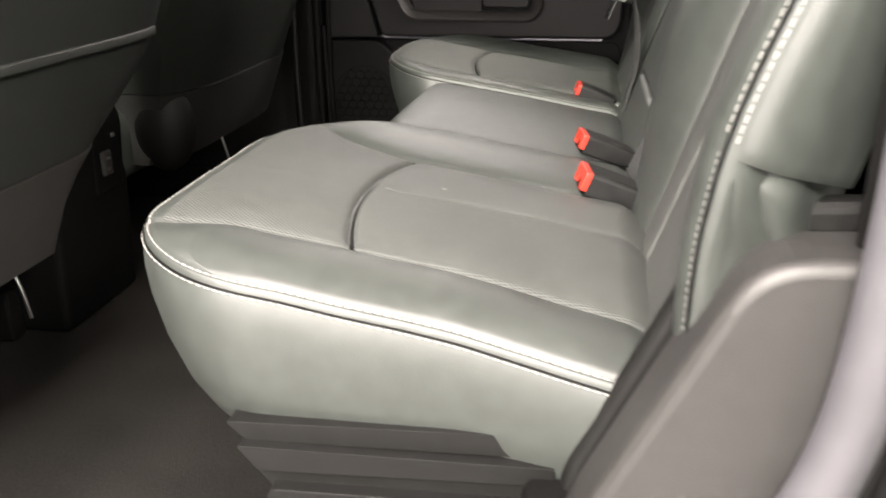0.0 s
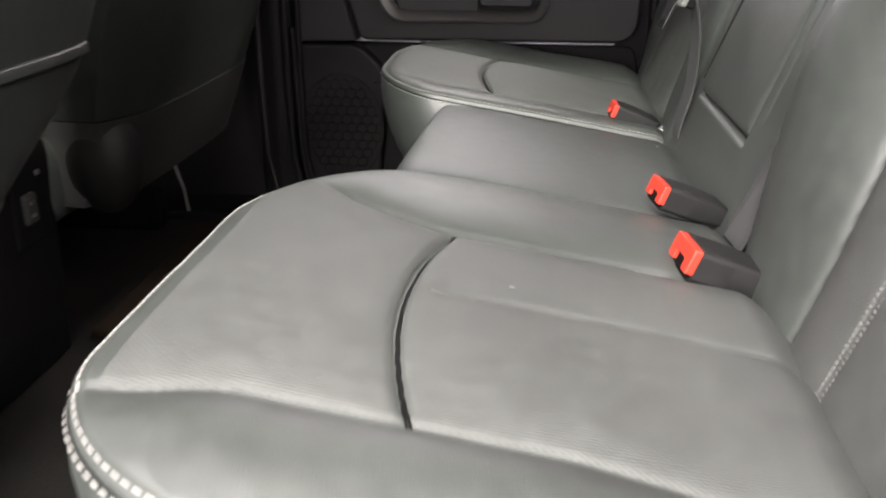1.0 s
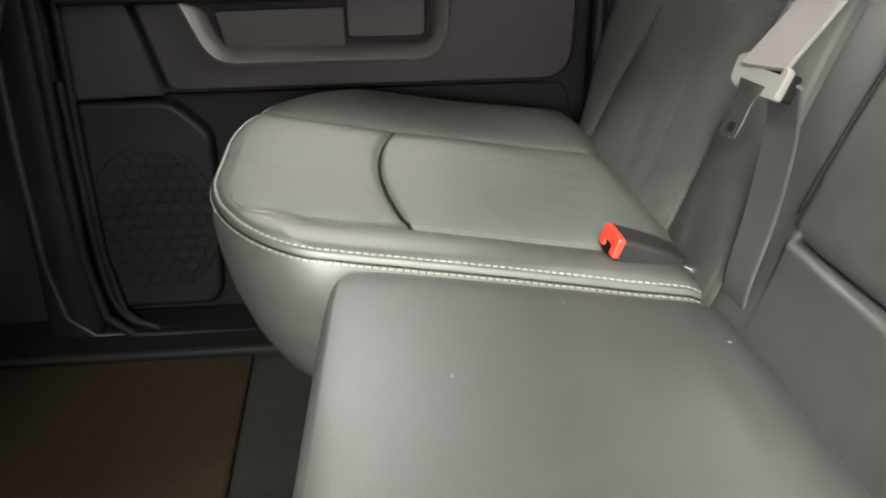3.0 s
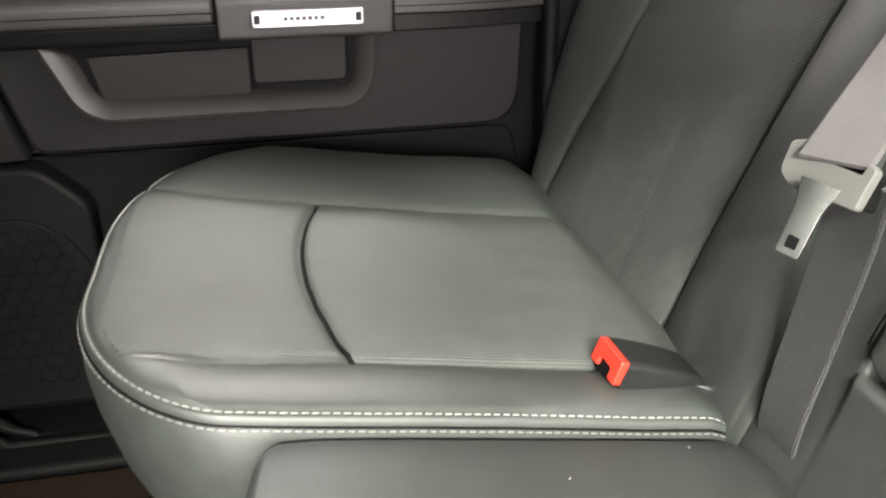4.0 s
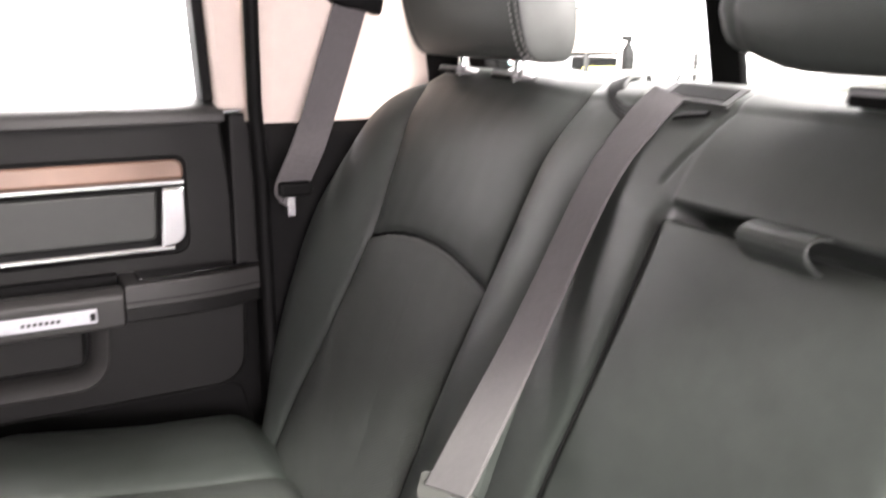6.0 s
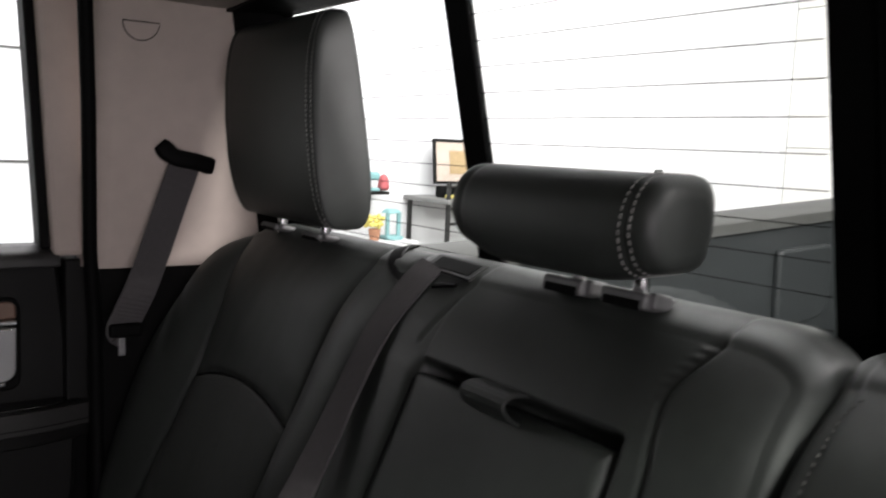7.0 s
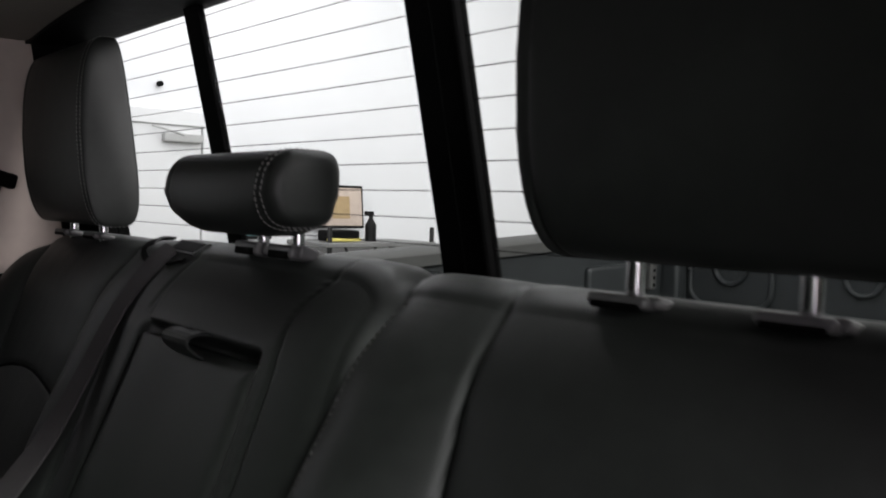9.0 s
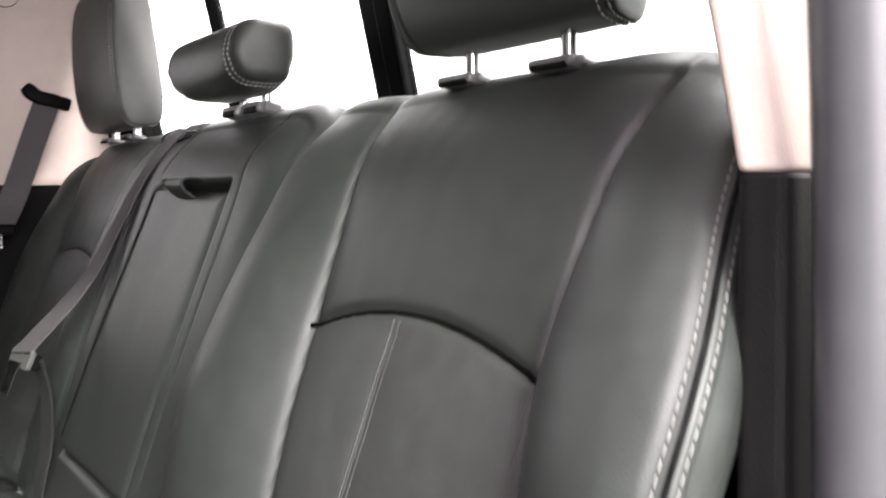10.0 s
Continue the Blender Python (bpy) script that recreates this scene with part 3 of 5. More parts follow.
part("window_switch", box((-0.19, 0.80, 0.596), (0.06, 0.022, 0.010), r=0.004), CHROME, door)
# pocket in the lower part
rim2 = fillet([(-0.262, 0.53), (-0.226, 0.447), (0.083, 0.447), (0.087, 0.53)], [0, 0.03, 0.035, 0], 8)
bm = bmesh.new()
sweep(bm, [(x, 0.812, z) for x, z in rim2], [(-0.010, -0.020), (-0.006, -0.022), (0.004, -0.016), (0.013, -0.004), (0.014, 0.012), (-0.010, 0.012)], up=(0, 1, 0))
part("pocket_rim", bm, SOFT, door, "smooth grey pocket rim", smooth=40)
part("pocket_back", prism([(-0.235, 0.452), (0.075, 0.452), (0.075, 0.535), (-0.25, 0.535)], "y", 0.818, 0.83, 0), BLACK, door)
part("pocket_panel", prism(fillet([(-0.212, 0.456), (-0.046, 0.456), (-0.046, 0.512), (-0.224, 0.508)], 0.006), "y", 0.806, 0.815, 0.003), PLASTIC, door)
part("pocket_panel", prism(fillet([(-0.045, 0.468), (0.064, 0.468), (0.066, 0.528), (-0.045, 0.528)], 0.010), "y", 0.804, 0.815, 0.003), PLASTIC, door)
# speaker with six-sided mesh
# cover and mesh use near-black materials to stand in for shade down here
part("speaker_cover", prism(fillet([(-0.43, 0.06), (-0.43, 0.384), (-0.302, 0.384), (-0.247, 0.333), (-0.250, 0.225), (-0.262, 0.06)], [0.02, 0.01, 0.02, 0.02, 0.03, 0.03]), "y", 0.816, 0.856, 0.008, 3), RUBBER, door)
spk = part("speaker_ring", prism([(-0.342 + 0.093 * math.cos(2 * math.pi * i / 40), 0.205 + 0.118 * math.sin(2 * math.pi * i / 40)) for i in range(40)], "y", 0.812, 0.84, 0.002), BLACK, door)
for r_ in range(11):
    for c_ in range(8):
        cx, cz = -0.42 + 0.022 * c_ + (0.011 if r_ % 2 else 0), 0.11 + 0.019 * r_
        if ((cx + 0.342) / 0.083) ** 2 + ((cz - 0.205) / 0.108) ** 2 > 1:
            continue
        bm = bmesh.new()
        sweep(bm, [(cx + 0.0115 * math.sin(radians(60 * k)), 0.8108, cz + 0.0115 * math.cos(radians(60 * k))) for k in range(7)], [(0.0013, 0.0015), (-0.0013, 0.0015), (-0.0013, -0.0015), (0.0013, -0.0015)], up=(0, 1, 0))
        part("mesh_cell", bm, BLACK, spk, smooth=0)
bm = bmesh.new()
sweep(bm, catmull([(-0.44, 0.80, 0.42), (-0.43, 0.80, 0.15), (-0.41, 0.80, 0.06), (-0.36, 0.80, 0.03)], 6), circle(0.006, 8), up=(0, 1, 0))
part("edge_seal", bm, RUBBER, door, smooth=60)


# ---- rear bench: cushions ----
def lerp_table(t, table):
    for (t0, v0), (t1, v1) in zip(table, table[1:]):
        if t <= t1:
            return v0 + (v1 - v0) * max(0.0, (t - t0) / (t1 - t0))
    return table[-1][1]


def smooth_table(table, w=0.03):
    """A table of values as a smooth function."""
    t0, t1 = table[0][0] - 0.05, table[-1][0] + 0.05
    vals = [sum(lerp_table(t0 + (t1 - t0) * i / 400 + w * (k - 3) / 3, table) for k in range(7)) / 7 for i in range(401)]

    def f(t):
        u = max(0.0, min(399.999, (t - t0) / (t1 - t0) * 400))
        i = int(u)
        return vals[i] + (vals[i + 1] - vals[i]) * (u - i)
    return f


def seat_z(x):
    return 0.388 - 0.165 * x


def corner(a, end, r, depth):
    """How far a rounded front corner draws back at a, near the pad's end."""
    u = 1 - abs(a - end) / r
    return depth * (1 - math.sqrt(max(0.0, 1 - u * u))) if u > 0 else 0.0


CUSHION_RIM = [(0.002, 0.0004), (0.004, -0.002), (0.0048, -0.0055), (0.0052, -0.0075), (0.0062, -0.0098), (0.0078, -0.0145), (0.011, -0.03), (0.012, -0.055), (0.009, -0.09), (0.001, -0.125), (-0.010, -0.148), (-0.03, -0.16)]


def ridge(place, h, line, body, threads=True):
    """A narrow sewn ridge with a fine thread on each side of it."""
    pts, ups = seam_line(place, h, line, 0.0006)
    bm = bmesh.new()
    sweep(bm, pts, rrect(0.005, 0.0018, 0.0008, 2), up=[u for u in ups])
    part("sewn_ridge", bm, PERF, body, smooth=0)
    for d in ((-0.0042, 0.0042) if threads else ()):
        pts, ups = seam_line(place, h, [(a + d, b) for a, b in line], 0.0012)
        part("stitching", stitches(pts, ups, 0.0034, 0.0012, 0.0006, 0.0003), GREYTH, body, "fine grey thread")


def seam(place, h, line, body, w=0.0022):
    """A black strip along a sewn joint, putting the shade of its crease into colour."""
    pts, ups = seam_line(place, h, line, 0.0009 if w < 0.003 else 0.0020)
    bm = bmesh.new()
    sweep(bm, pts, [(w / 2, 0.0), (0.0, 0.0006), (-w / 2, 0.0), (0.0, -0.001)], up=[u for u in ups])
    part("seam", bm, BLACK, body, smooth=0)


def cushion(thing_, side, inner_edge, outer_edge, r_in, r_out, front, mid=True):
    """One outer seat cushion; side is -1 on the near side, 1 on the far side."""
    a0, a1 = sorted((side * inner_edge, side * outer_edge))
    lo_r, hi_r = (r_out, r_in) if side < 0 else (r_in, r_out)

    def b0(a):
        return front + corner(a, a0, lo_r[0], lo_r[1]) + corner(a, a1, hi_r[0], hi_r[1])

    def place(a, b, h):
        flare = side * 0.028 * smooth01((b - 0.08) / 0.2) * smooth01((abs(a) - inner_edge - 0.25) / 0.25)
        tuck = -0.024 * smooth01((b - 0.25) / 0.06)
        return Vector((b - 0.16 * h, a + flare, seat_z(b) + h + tuck))

    s_out = lambda b: 0.612 + 0.02 * smooth01((-b - 0.08) / 0.08)
    s_in = lambda b: 0.310 - (0.060 if mid else 0.010) * max(0.0, -b / 0.13) ** 1.3

    def outer(a, b):
        return abs(a) - s_out(b), 0.8, 1.0

    def inner(a, b):
        w = smooth01((b + 0.14) / 0.07)
        return abs(a) - s_in(b), 0.85 * w, w

    def cross(a, b):
        u = (abs(a) - 0.461) / 0.151
        w = smooth01((1.02 - abs(u)) / 0.16)
        return b - (-0.014 + 0.024 * u * u), 0.5 * w, 1.7 * w

    def middle(a, b):
        w = (0.25 if mid else 0.0) * smooth01((b - 0.0) / 0.02)
        return abs(a) - 0.444, w, w

    def edge(a, b):
        return min(a - a0, a1 - a, b - b0(a)), 0.85, 0.6

    flat = quilt([outer, inner, cross, middle, edge], 0.013, soft=0.022, cut=0.0034)

    def h(a, b):
        """The quilted surface with fuller side bolsters."""
        so, si = s_out(b), s_in(b)
        k = smooth01((b - b0(a)) / 0.07)
        if abs(a) > so:
            return flat(a, b) + 0.0055 * k * max(0.0, math.sin(math.pi * min(1.0, (abs(a) - so) / (outer_edge - so)))) ** 0.9
        if mid and abs(a) < si:
            return flat(a, b) + 0.004 * k * max(0.0, math.sin(math.pi * min(1.0, (si - abs(a)) / (si - inner_edge)))) ** 0.9
        return flat(a, b)
    bm, rim = pad(a0, a1, b0, lambda a: 0.31, place, h, CUSHION_RIM, 240, 200)
    body = part("cushion_body", bm, LEATHER, thing_, smooth=0)
    # ribbed centre panel, a millimetre proud of the cover
    g = bmesh.new()
    na, nb = 130, 120
    grid = []
    for i in range(na + 1):
        a = side * (0.312 + 0.298 * i / na)
        u = (abs(a) - 0.461) / 0.151
        f = -0.014 + 0.024 * u * u + 0.003
        grid.append([g.verts.new(place(a, f + (0.305 - f) * j / nb, h(a, f + (0.305 - f) * j / nb) + 0.0009)) for j in range(nb + 1)])
    for i in range(na):
        for j in range(nb):
            g.faces.new((grid[i][j], grid[i + 1][j], grid[i + 1][j + 1], grid[i][j + 1]))
    part("centre_panel", g, PERF, body, "fine ribbed leather panel", smooth=0)
    g = bmesh.new()
    grid = []
    for i in range(101):
        t = i / 100
        row = []
        for j in range(51):
            u0 = 0.31 + 0.302 * t
            f = -0.014 + 0.024 * ((u0 - 0.461) / 0.151) ** 2 - 0.003
            b = f + (front + 0.018 - f) * j / 50
            si, so = s_in(b) + 0.004, s_out(b) - 0.003
            a = side * (si + (so - si) * t)
            b = max(b, b0(a) + 0.010)
            row.append(g.verts.new(place(a, b, h(a, b) + 0.0009)))
        grid.append(row)
    for i in range(100):
        for j in range(50):
            g.faces.new((grid[i][j], grid[i + 1][j], grid[i + 1][j + 1], grid[i][j + 1]))
    part("front_panel", g, PERF, body, "perforated leather front panel", smooth=0)
    us = [-1 + 2 * k / 40 for k in range(41)]
    seam(place, h, [(side * (0.461 + 0.151 * u), -0.013 + 0.024 * u * u) for u in us], body, 0.004)
    bs = [-0.13 + 0.42 * k / 60 for k in range(61)]
    seam(place, h, [(side * s_out(b), b) for b in bs], body, 0.0014)
    seam(place, h, [(side * s_in(b), b) for b in bs if b > -0.08], body, 0.0014)
    if mid:
        line = [(side * 0.444, 0.005 + 0.28 * k / 40) for k in range(41)]
        ridge(place, h, line, body, False)
    return place, h, rim, body


def rim_threads(place, h, rim, keep, body, offs=((0.0008, 0.0), (0.0074, -0.0094)), size=(0.0062, 0.0017, 0.0012, 0.0007), thread=None):
    """Two rows of stitching along that stretch of a pad's rim which keep() takes."""
    run = [p for p in rim if keep(p[0], p[1])]
    # start the run at its open end
    k = max(range(len(run)), key=lambda i: math.hypot(run[i][0] - run[i - 1][0], run[i][1] - run[i - 1][1]))
    run = run[k:] + run[:k]
    if thread is None and offs[1:] and offs[1][1] < -0.009:
        bm = bmesh.new()
        sweep(bm, [Vector(place(a + oa * 0.0058, b + ob * 0.0058, h(a, b) - 0.0070)) for a, b, oa, ob in run], circle(0.0009, 6), up=(0.3, 0.2, 1))
        part("piping", bm, BLACK, body, "black piping between the stitches", smooth=60)
    for off, down in offs:
        pts, ups = [], []
        for a, b, oa, ob in run:
            p = Vector(place(a + oa * off, b + ob * off, h(a, b) + down + 0.0006))
            q = Vector(place(a + oa * (off + (0.0 if down == 0 else 0.006)), b + ob * (off + (0.0 if down == 0 else 0.006)), h(a, b) + down + 0.006))
            pts.append(p); ups.append((q - p).normalized())
        part("stitching", stitches(pts, ups, *size), thread or THREAD, body, "pale double stitching")


left_cushion = thing("rear_seat", (0.06, -0.43, 0.25), "black leather rear seat with arched seams and pale double stitching", "car seat", "rear seats")
pL = cushion(left_cushion, -1, 0.142, 0.712, (0.23, 0.19), (0.12, 0.12), -0.176)
rim_threads(pL[0], pL[1], pL[2], lambda a, b: b < 0.262 and (a < -0.25 or b < -0.10), pL[3])

far_cushion = thing("rear_seat", (0.06, 0.36, 0.25), "black leather double rear seat with fold-up centre armrest", "car seat", "rear seats")
pR = cushion(far_cushion, 1, 0.252, 0.80, (0.15, 0.105), (0.30, 0.19), -0.172, mid=False)
rim_threads(pR[0], pR[1], pR[2], lambda a, b: b < 0.29 and (a < 0.5 or b < -0.05), pR[3], size=(0.0050, 0.0016, 0.0008, 0.0005))


bm = bmesh.new()
sweep(bm, catmull([(-0.186, 0.462, 0.371), (-0.197, 0.465, 0.374), (-0.206, 0.470, 0.371)], 4), circle(0.0014, 6), up=(0, 1, 0))
part("loose_thread", bm, BLACK, pR[3], "loose dark thread end")


def place_mid(a, b, h):
    return Vector((b - 0.1 * h, a, seat_z(b) + h - 0.024 * smooth01((b - 0.25) / 0.06)))


def mid_h(a, b):
    d = min(a + 0.133, 0.233 - a)
    return 0.004 - 0.010 * math.exp(-d / 0.02) - 0.016 * math.exp(-(b + 0.075) / 0.022)


bm, _ = pad(-0.130, 0.231, lambda a: -0.068 + 0.06 * a + 0.010 * math.exp(-(0.231 - a) / 0.02), lambda a: 0.31, place_mid, mid_h,
            [(0.006, -0.006), (0.010, -0.016), (0.012, -0.035), (0.012, -0.09), (0.006, -0.15), (-0.01, -0.17)], 100, 90)
part("centre_cushion", bm, LEATHER, far_cushion, smooth=0)

# seat base under the cushions
base = thing("under_seat_box", (0.1, 0.0, 0.0), "dark plastic riser box under the rear seat", "storage box")
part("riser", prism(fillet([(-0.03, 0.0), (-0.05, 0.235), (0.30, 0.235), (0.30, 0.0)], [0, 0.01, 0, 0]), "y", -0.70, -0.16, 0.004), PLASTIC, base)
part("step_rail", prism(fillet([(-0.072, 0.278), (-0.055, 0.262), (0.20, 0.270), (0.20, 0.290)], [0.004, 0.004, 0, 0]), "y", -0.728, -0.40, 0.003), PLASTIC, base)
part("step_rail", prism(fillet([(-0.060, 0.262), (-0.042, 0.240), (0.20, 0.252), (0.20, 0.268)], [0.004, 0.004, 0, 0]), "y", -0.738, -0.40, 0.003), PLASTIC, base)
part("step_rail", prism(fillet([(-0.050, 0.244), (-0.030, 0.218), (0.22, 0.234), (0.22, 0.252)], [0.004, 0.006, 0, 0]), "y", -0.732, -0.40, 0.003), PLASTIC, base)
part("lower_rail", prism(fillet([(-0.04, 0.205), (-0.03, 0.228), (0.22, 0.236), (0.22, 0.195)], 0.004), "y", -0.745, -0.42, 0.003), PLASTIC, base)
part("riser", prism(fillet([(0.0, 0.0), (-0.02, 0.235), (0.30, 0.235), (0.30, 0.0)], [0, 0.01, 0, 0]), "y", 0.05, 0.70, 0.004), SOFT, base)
part("latch_cover", prism(fillet([(0.17, 0.225), (0.18, 0.258), (0.26, 0.262), (0.26, 0.22)], 0.006), "y", -0.765, -0.735, 0.004), BLACK, base)

# ---- rear bench: backrests ----
PROFILE = [(0.26, 0.250), (0.33, 0.283), (0.45, 0.324), (0.55, 0.359), (0.645, 0.396), (0.73, 0.430), (0.80, 0.457), (0.86, 0.482)]


back_x = smooth_table(PROFILE, 0.02)


def back_place(a, b, h):
    """Across, height along the back, and out towards the front."""
    dz = 0.004
    t = Vector((back_x(b + dz) - back_x(b - dz), 0, 2 * dz)).normalized()
    n = Vector((-t.z, 0, t.x))
    x = sum(back_x(b + k * 0.012) for k in (-2, -1, 0, 1, 2)) / 5
    flare = math.copysign(0.036 * smooth01((0.80 - b) / 0.17) * smooth01((abs(a) - 0.63) / 0.11), a)
    return Vector((x, a + flare, b)) + n * h


BACK_RIM = [(0.004, -0.001), (0.009, -0.004), (0.0125, -0.009), (0.016, -0.013), (0.0195, -0.021), (0.022, -0.034), (0.022, -0.07), (0.016, -0.095), (0.0, -0.105)]
S_OUT = [(0.30, 0.70), (0.41, 0.685), (0.54, 0.650), (0.65, 0.628), (0.75, 0.635), (0.80, 0.646), (0.86, 0.662)]
S_IN = [(0.30, 0.392), (0.42, 0.382), (0.54, 0.362), (0.65, 0.348), (0.75, 0.338), (0.86, 0.330)]


BOLSTER = [(0.30, 0.0), (0.36, 0.012), (0.44, 0.045), (0.52, 0.062), (0.63, 0.066), (0.70, 0.050), (0.78, 0.020), (0.84, 0.0)]
INNER = [(0.30, 0.0), (0.36, 0.010), (0.42, 0.028), (0.50, 0.046), (0.56, 0.052), (0.63, 0.046), (0.70, 0.034), (0.78, 0.016), (0.84, 0.0)]


s_out_back, s_in_back = smooth_table(S_OUT), smooth_table(S_IN)
bolster_h, inner_h = smooth_table(BOLSTER), smooth_table(INNER)


def top_round(d):
    """How far the surface falls away at d below the backrest's top."""
    return 0.021 * max(0.0, 1 - d / 0.078) ** 2


def draw_in(a, b, oa, ob, off, down):
    """The near backrest's flank runs inwards to the rear."""
    w = smooth01((-oa - 0.55) / 0.35) * smooth01((0.80 - b) / 0.06) if a < -0.6 else 0.0
    return off - w * (0.010 * smooth01(-down / 0.02) + 0.62 * max(0.0, -down - 0.014))


def backrest(thing_, side, inner_edge, outer_edge, name):
    a0, a1 = sorted((side * inner_edge, side * outer_edge))

    def b1(a):
        c = corner(abs(a), outer_edge, 0.105, 0.072) if side < 0 else corner(abs(a), outer_edge, 0.15, 0.13)
        return (0.838 if side < 0 else 0.838) - c

    def outer(a, b):
        return abs(a) - s_out_back(b), 0.9, 1.0

    def inner(a, b):
        return abs(a) - s_in_back(b), 0.8, 1.0

    def arch(a, b):
        u = (abs(a) - 0.488) / 0.142
        w = smooth01((1.03 - abs(u)) / 0.14)
        return b - (0.668 - 0.024 * u * u), 0.45 * w, 1.5 * w

    def middle(a, b):
        w = (0.35 if side < 0 else 0.07) * smooth01((0.668 - b) / 0.02)
        return abs(a) - 0.475, w, w

    def edge(a, b):
        if side > 0 and a - a0 < a1 - a:
            return a - a0, 0.25, 0.4
        return min(a - a0, a1 - a), 0.9, 0.5

    q = quilt([outer, inner, arch, middle, edge], 0.012, soft=0.022, cut=0.0034)

    def h(a, b):
        so, si = s_out_back(b), s_in_back(b)
        extra = 0.0
        if abs(a) > so:
            t = (abs(a) - so) / (outer_edge - so)
            extra = bolster_h(b) * (1.0 if side < 0 else 0.38) * math.sin(math.pi * 0.5 * min(1.0, t * 1.2))
        elif abs(a) < si:
            t = (si - abs(a)) / (si - inner_edge)
            extra = inner_h(b) * 0.85 * (math.sin(math.pi * 0.5 * min(1.0, t * 1.3)) if side < 0 else 0.40 * math.sin(math.pi * min(1.0, t) ** 0.75))
        if side > 0:
            extra += 0.0078 * smooth01((0.330 - a) / 0.075)
        return q(a, b) + extra - top_round(0.839 - b)

    bm, rim = pad(a0, a1, lambda a: 0.29, b1, back_place, h, BACK_RIM, 240, 240, bend=draw_in)
    body = part(name, bm, LEATHER, thing_, smooth=0)
    g = bmesh.new()
    na, nb = 120, 140
    grid = []
    for i in range(na + 1):
        row = []
        for j in range(nb + 1):
            t = i / na
            guess = 0.488 + 0.28 * (t - 0.5)
            u = (guess - 0.488) / 0.142
            top = 0.668 - 0.024 * u * u - 0.003
            b = 0.30 + (top - 0.30) * j / nb
            si, so = s_in_back(b) + 0.003, s_out_back(b) - 0.003
            a = side * (si + (so - si) * t)
            row.append(g.verts.new(back_place(a, b, h(a, b) + 0.0009)))
        grid.append(row)
    for i in range(na):
        for j in range(nb):
            g.faces.new((grid[i][j], grid[i + 1][j], grid[i + 1][j + 1], grid[i][j + 1]))
    part("centre_panel", g, PERF, body, "fine ribbed leather panel", smooth=0)
    us = [-1 + 2 * k / 40 for k in range(41)]
    seam(back_place, h, [(side * (0.488 + 0.142 * u), 0.668 - 0.024 * u * u) for u in us], body, 0.004)
    bs = [0.30 + 0.50 * k / 80 for k in range(81)]
    seam(back_place, h, [(side * s_out_back(b), b) for b in bs], body, 0.0016)
    seam(back_place, h, [(side * s_in_back(b), b) for b in bs], body, 0.0016)
    if side < 0:
        ridge(back_place, h, [(side * 0.475, 0.30 + 0.362 * k / 50) for k in range(51)], body)
    return h, rim, body


left_back = left_cushion
bL = backrest(left_back, -1, 0.224, 0.738, "backrest_body")
rim_threads(back_place, bL[0], bL[1], lambda a, b: a < -0.60 and 0.52 < b < 0.79, bL[2], ((0.0005, -0.0003), (0.0085, -0.0065)), (0.0052, 0.0013, 0.0010, 0.0006))
rim_threads(back_place, bL[0], bL[1], lambda a, b: a < -0.60 and 0.34 < b < 0.515, bL[2], ((0.0005, -0.0003),), (0.0040, 0.0014, 0.0012, 0.0008), GREYTH)
pts, ups = seam_line(back_place, bL[0], [(-0.2252 - 0.012 * smooth01((b - 0.815) / 0.03), b) for b in [0.44 + 0.395 * k / 80 for k in range(81)]], 0.0012)
part("stitching", stitches(pts, ups, 0.0036, 0.0026, 0.0011, 0.0006), GREYTH, bL[2], "fine stitching along the inner edge")
# dark piping between the two rows, and the gathered side cover on the flank
run = sorted([p for p in bL[1] if p[0] < -0.60 and 0.34 < p[1] < 0.79], key=lambda p: p[1])
bm = bmesh.new()
line = [Vector(back_place(a + oa * 0.0045, b + ob * 0.0045, bL[0](a, b) - 0.0026)) for a, b, oa, ob in run]
sweep(bm, line, circle(0.0021, 6), up=(0, 1, 0))
part("piping", bm, BLACK, bL[2], "black piping between the stitches", smooth=60)
bm = bmesh.new()
rows = []
for a, b, oa, ob in [p for p in run if p[1] < 0.518]:
    row = []
    for k in range(25):
        t = k / 24
        crease = 0.04 + (0.513 - b) / 0.045 * 0.36
        d = (t - crease) * 0.085
        low = smooth01((b - 0.445) / 0.02)
        fold = low * (-0.007 * math.exp(-(d / 0.006) ** 2) + 0.004 * max(0.0, math.sin(math.pi * min(1.0, max(0.0, d) / 0.06))))
        fold += 0.0022 * math.sin(t * 11 + 30 * b) * smooth01((b - 0.36) / 0.05) - 0.004 * smooth01((b - 0.500) / 0.012)
        off = draw_in(a, b, oa, ob, 0.0125 + 0.0115 * math.sin(min(1.0, t * 2.4) * math.pi / 2), -0.010 - 0.085 * t) + fold + 0.0015
        row.append(bm.verts.new(back_place(a + oa * off, b + ob * off, bL[0](a, b) - 0.010 - 0.085 * t)))
    rows.append(row)
for r0, r1 in zip(rows, rows[1:]):
    for j in range(24):
        bm.faces.new((r0[j], r0[j + 1], r1[j + 1], r1[j]))
part("side_gusset", bm, LEATHER, bL[2], "gathered leather side gusset", smooth=60)
# upper side panel, its hem rolled over the gusset
bm = bmesh.new()
rows = []
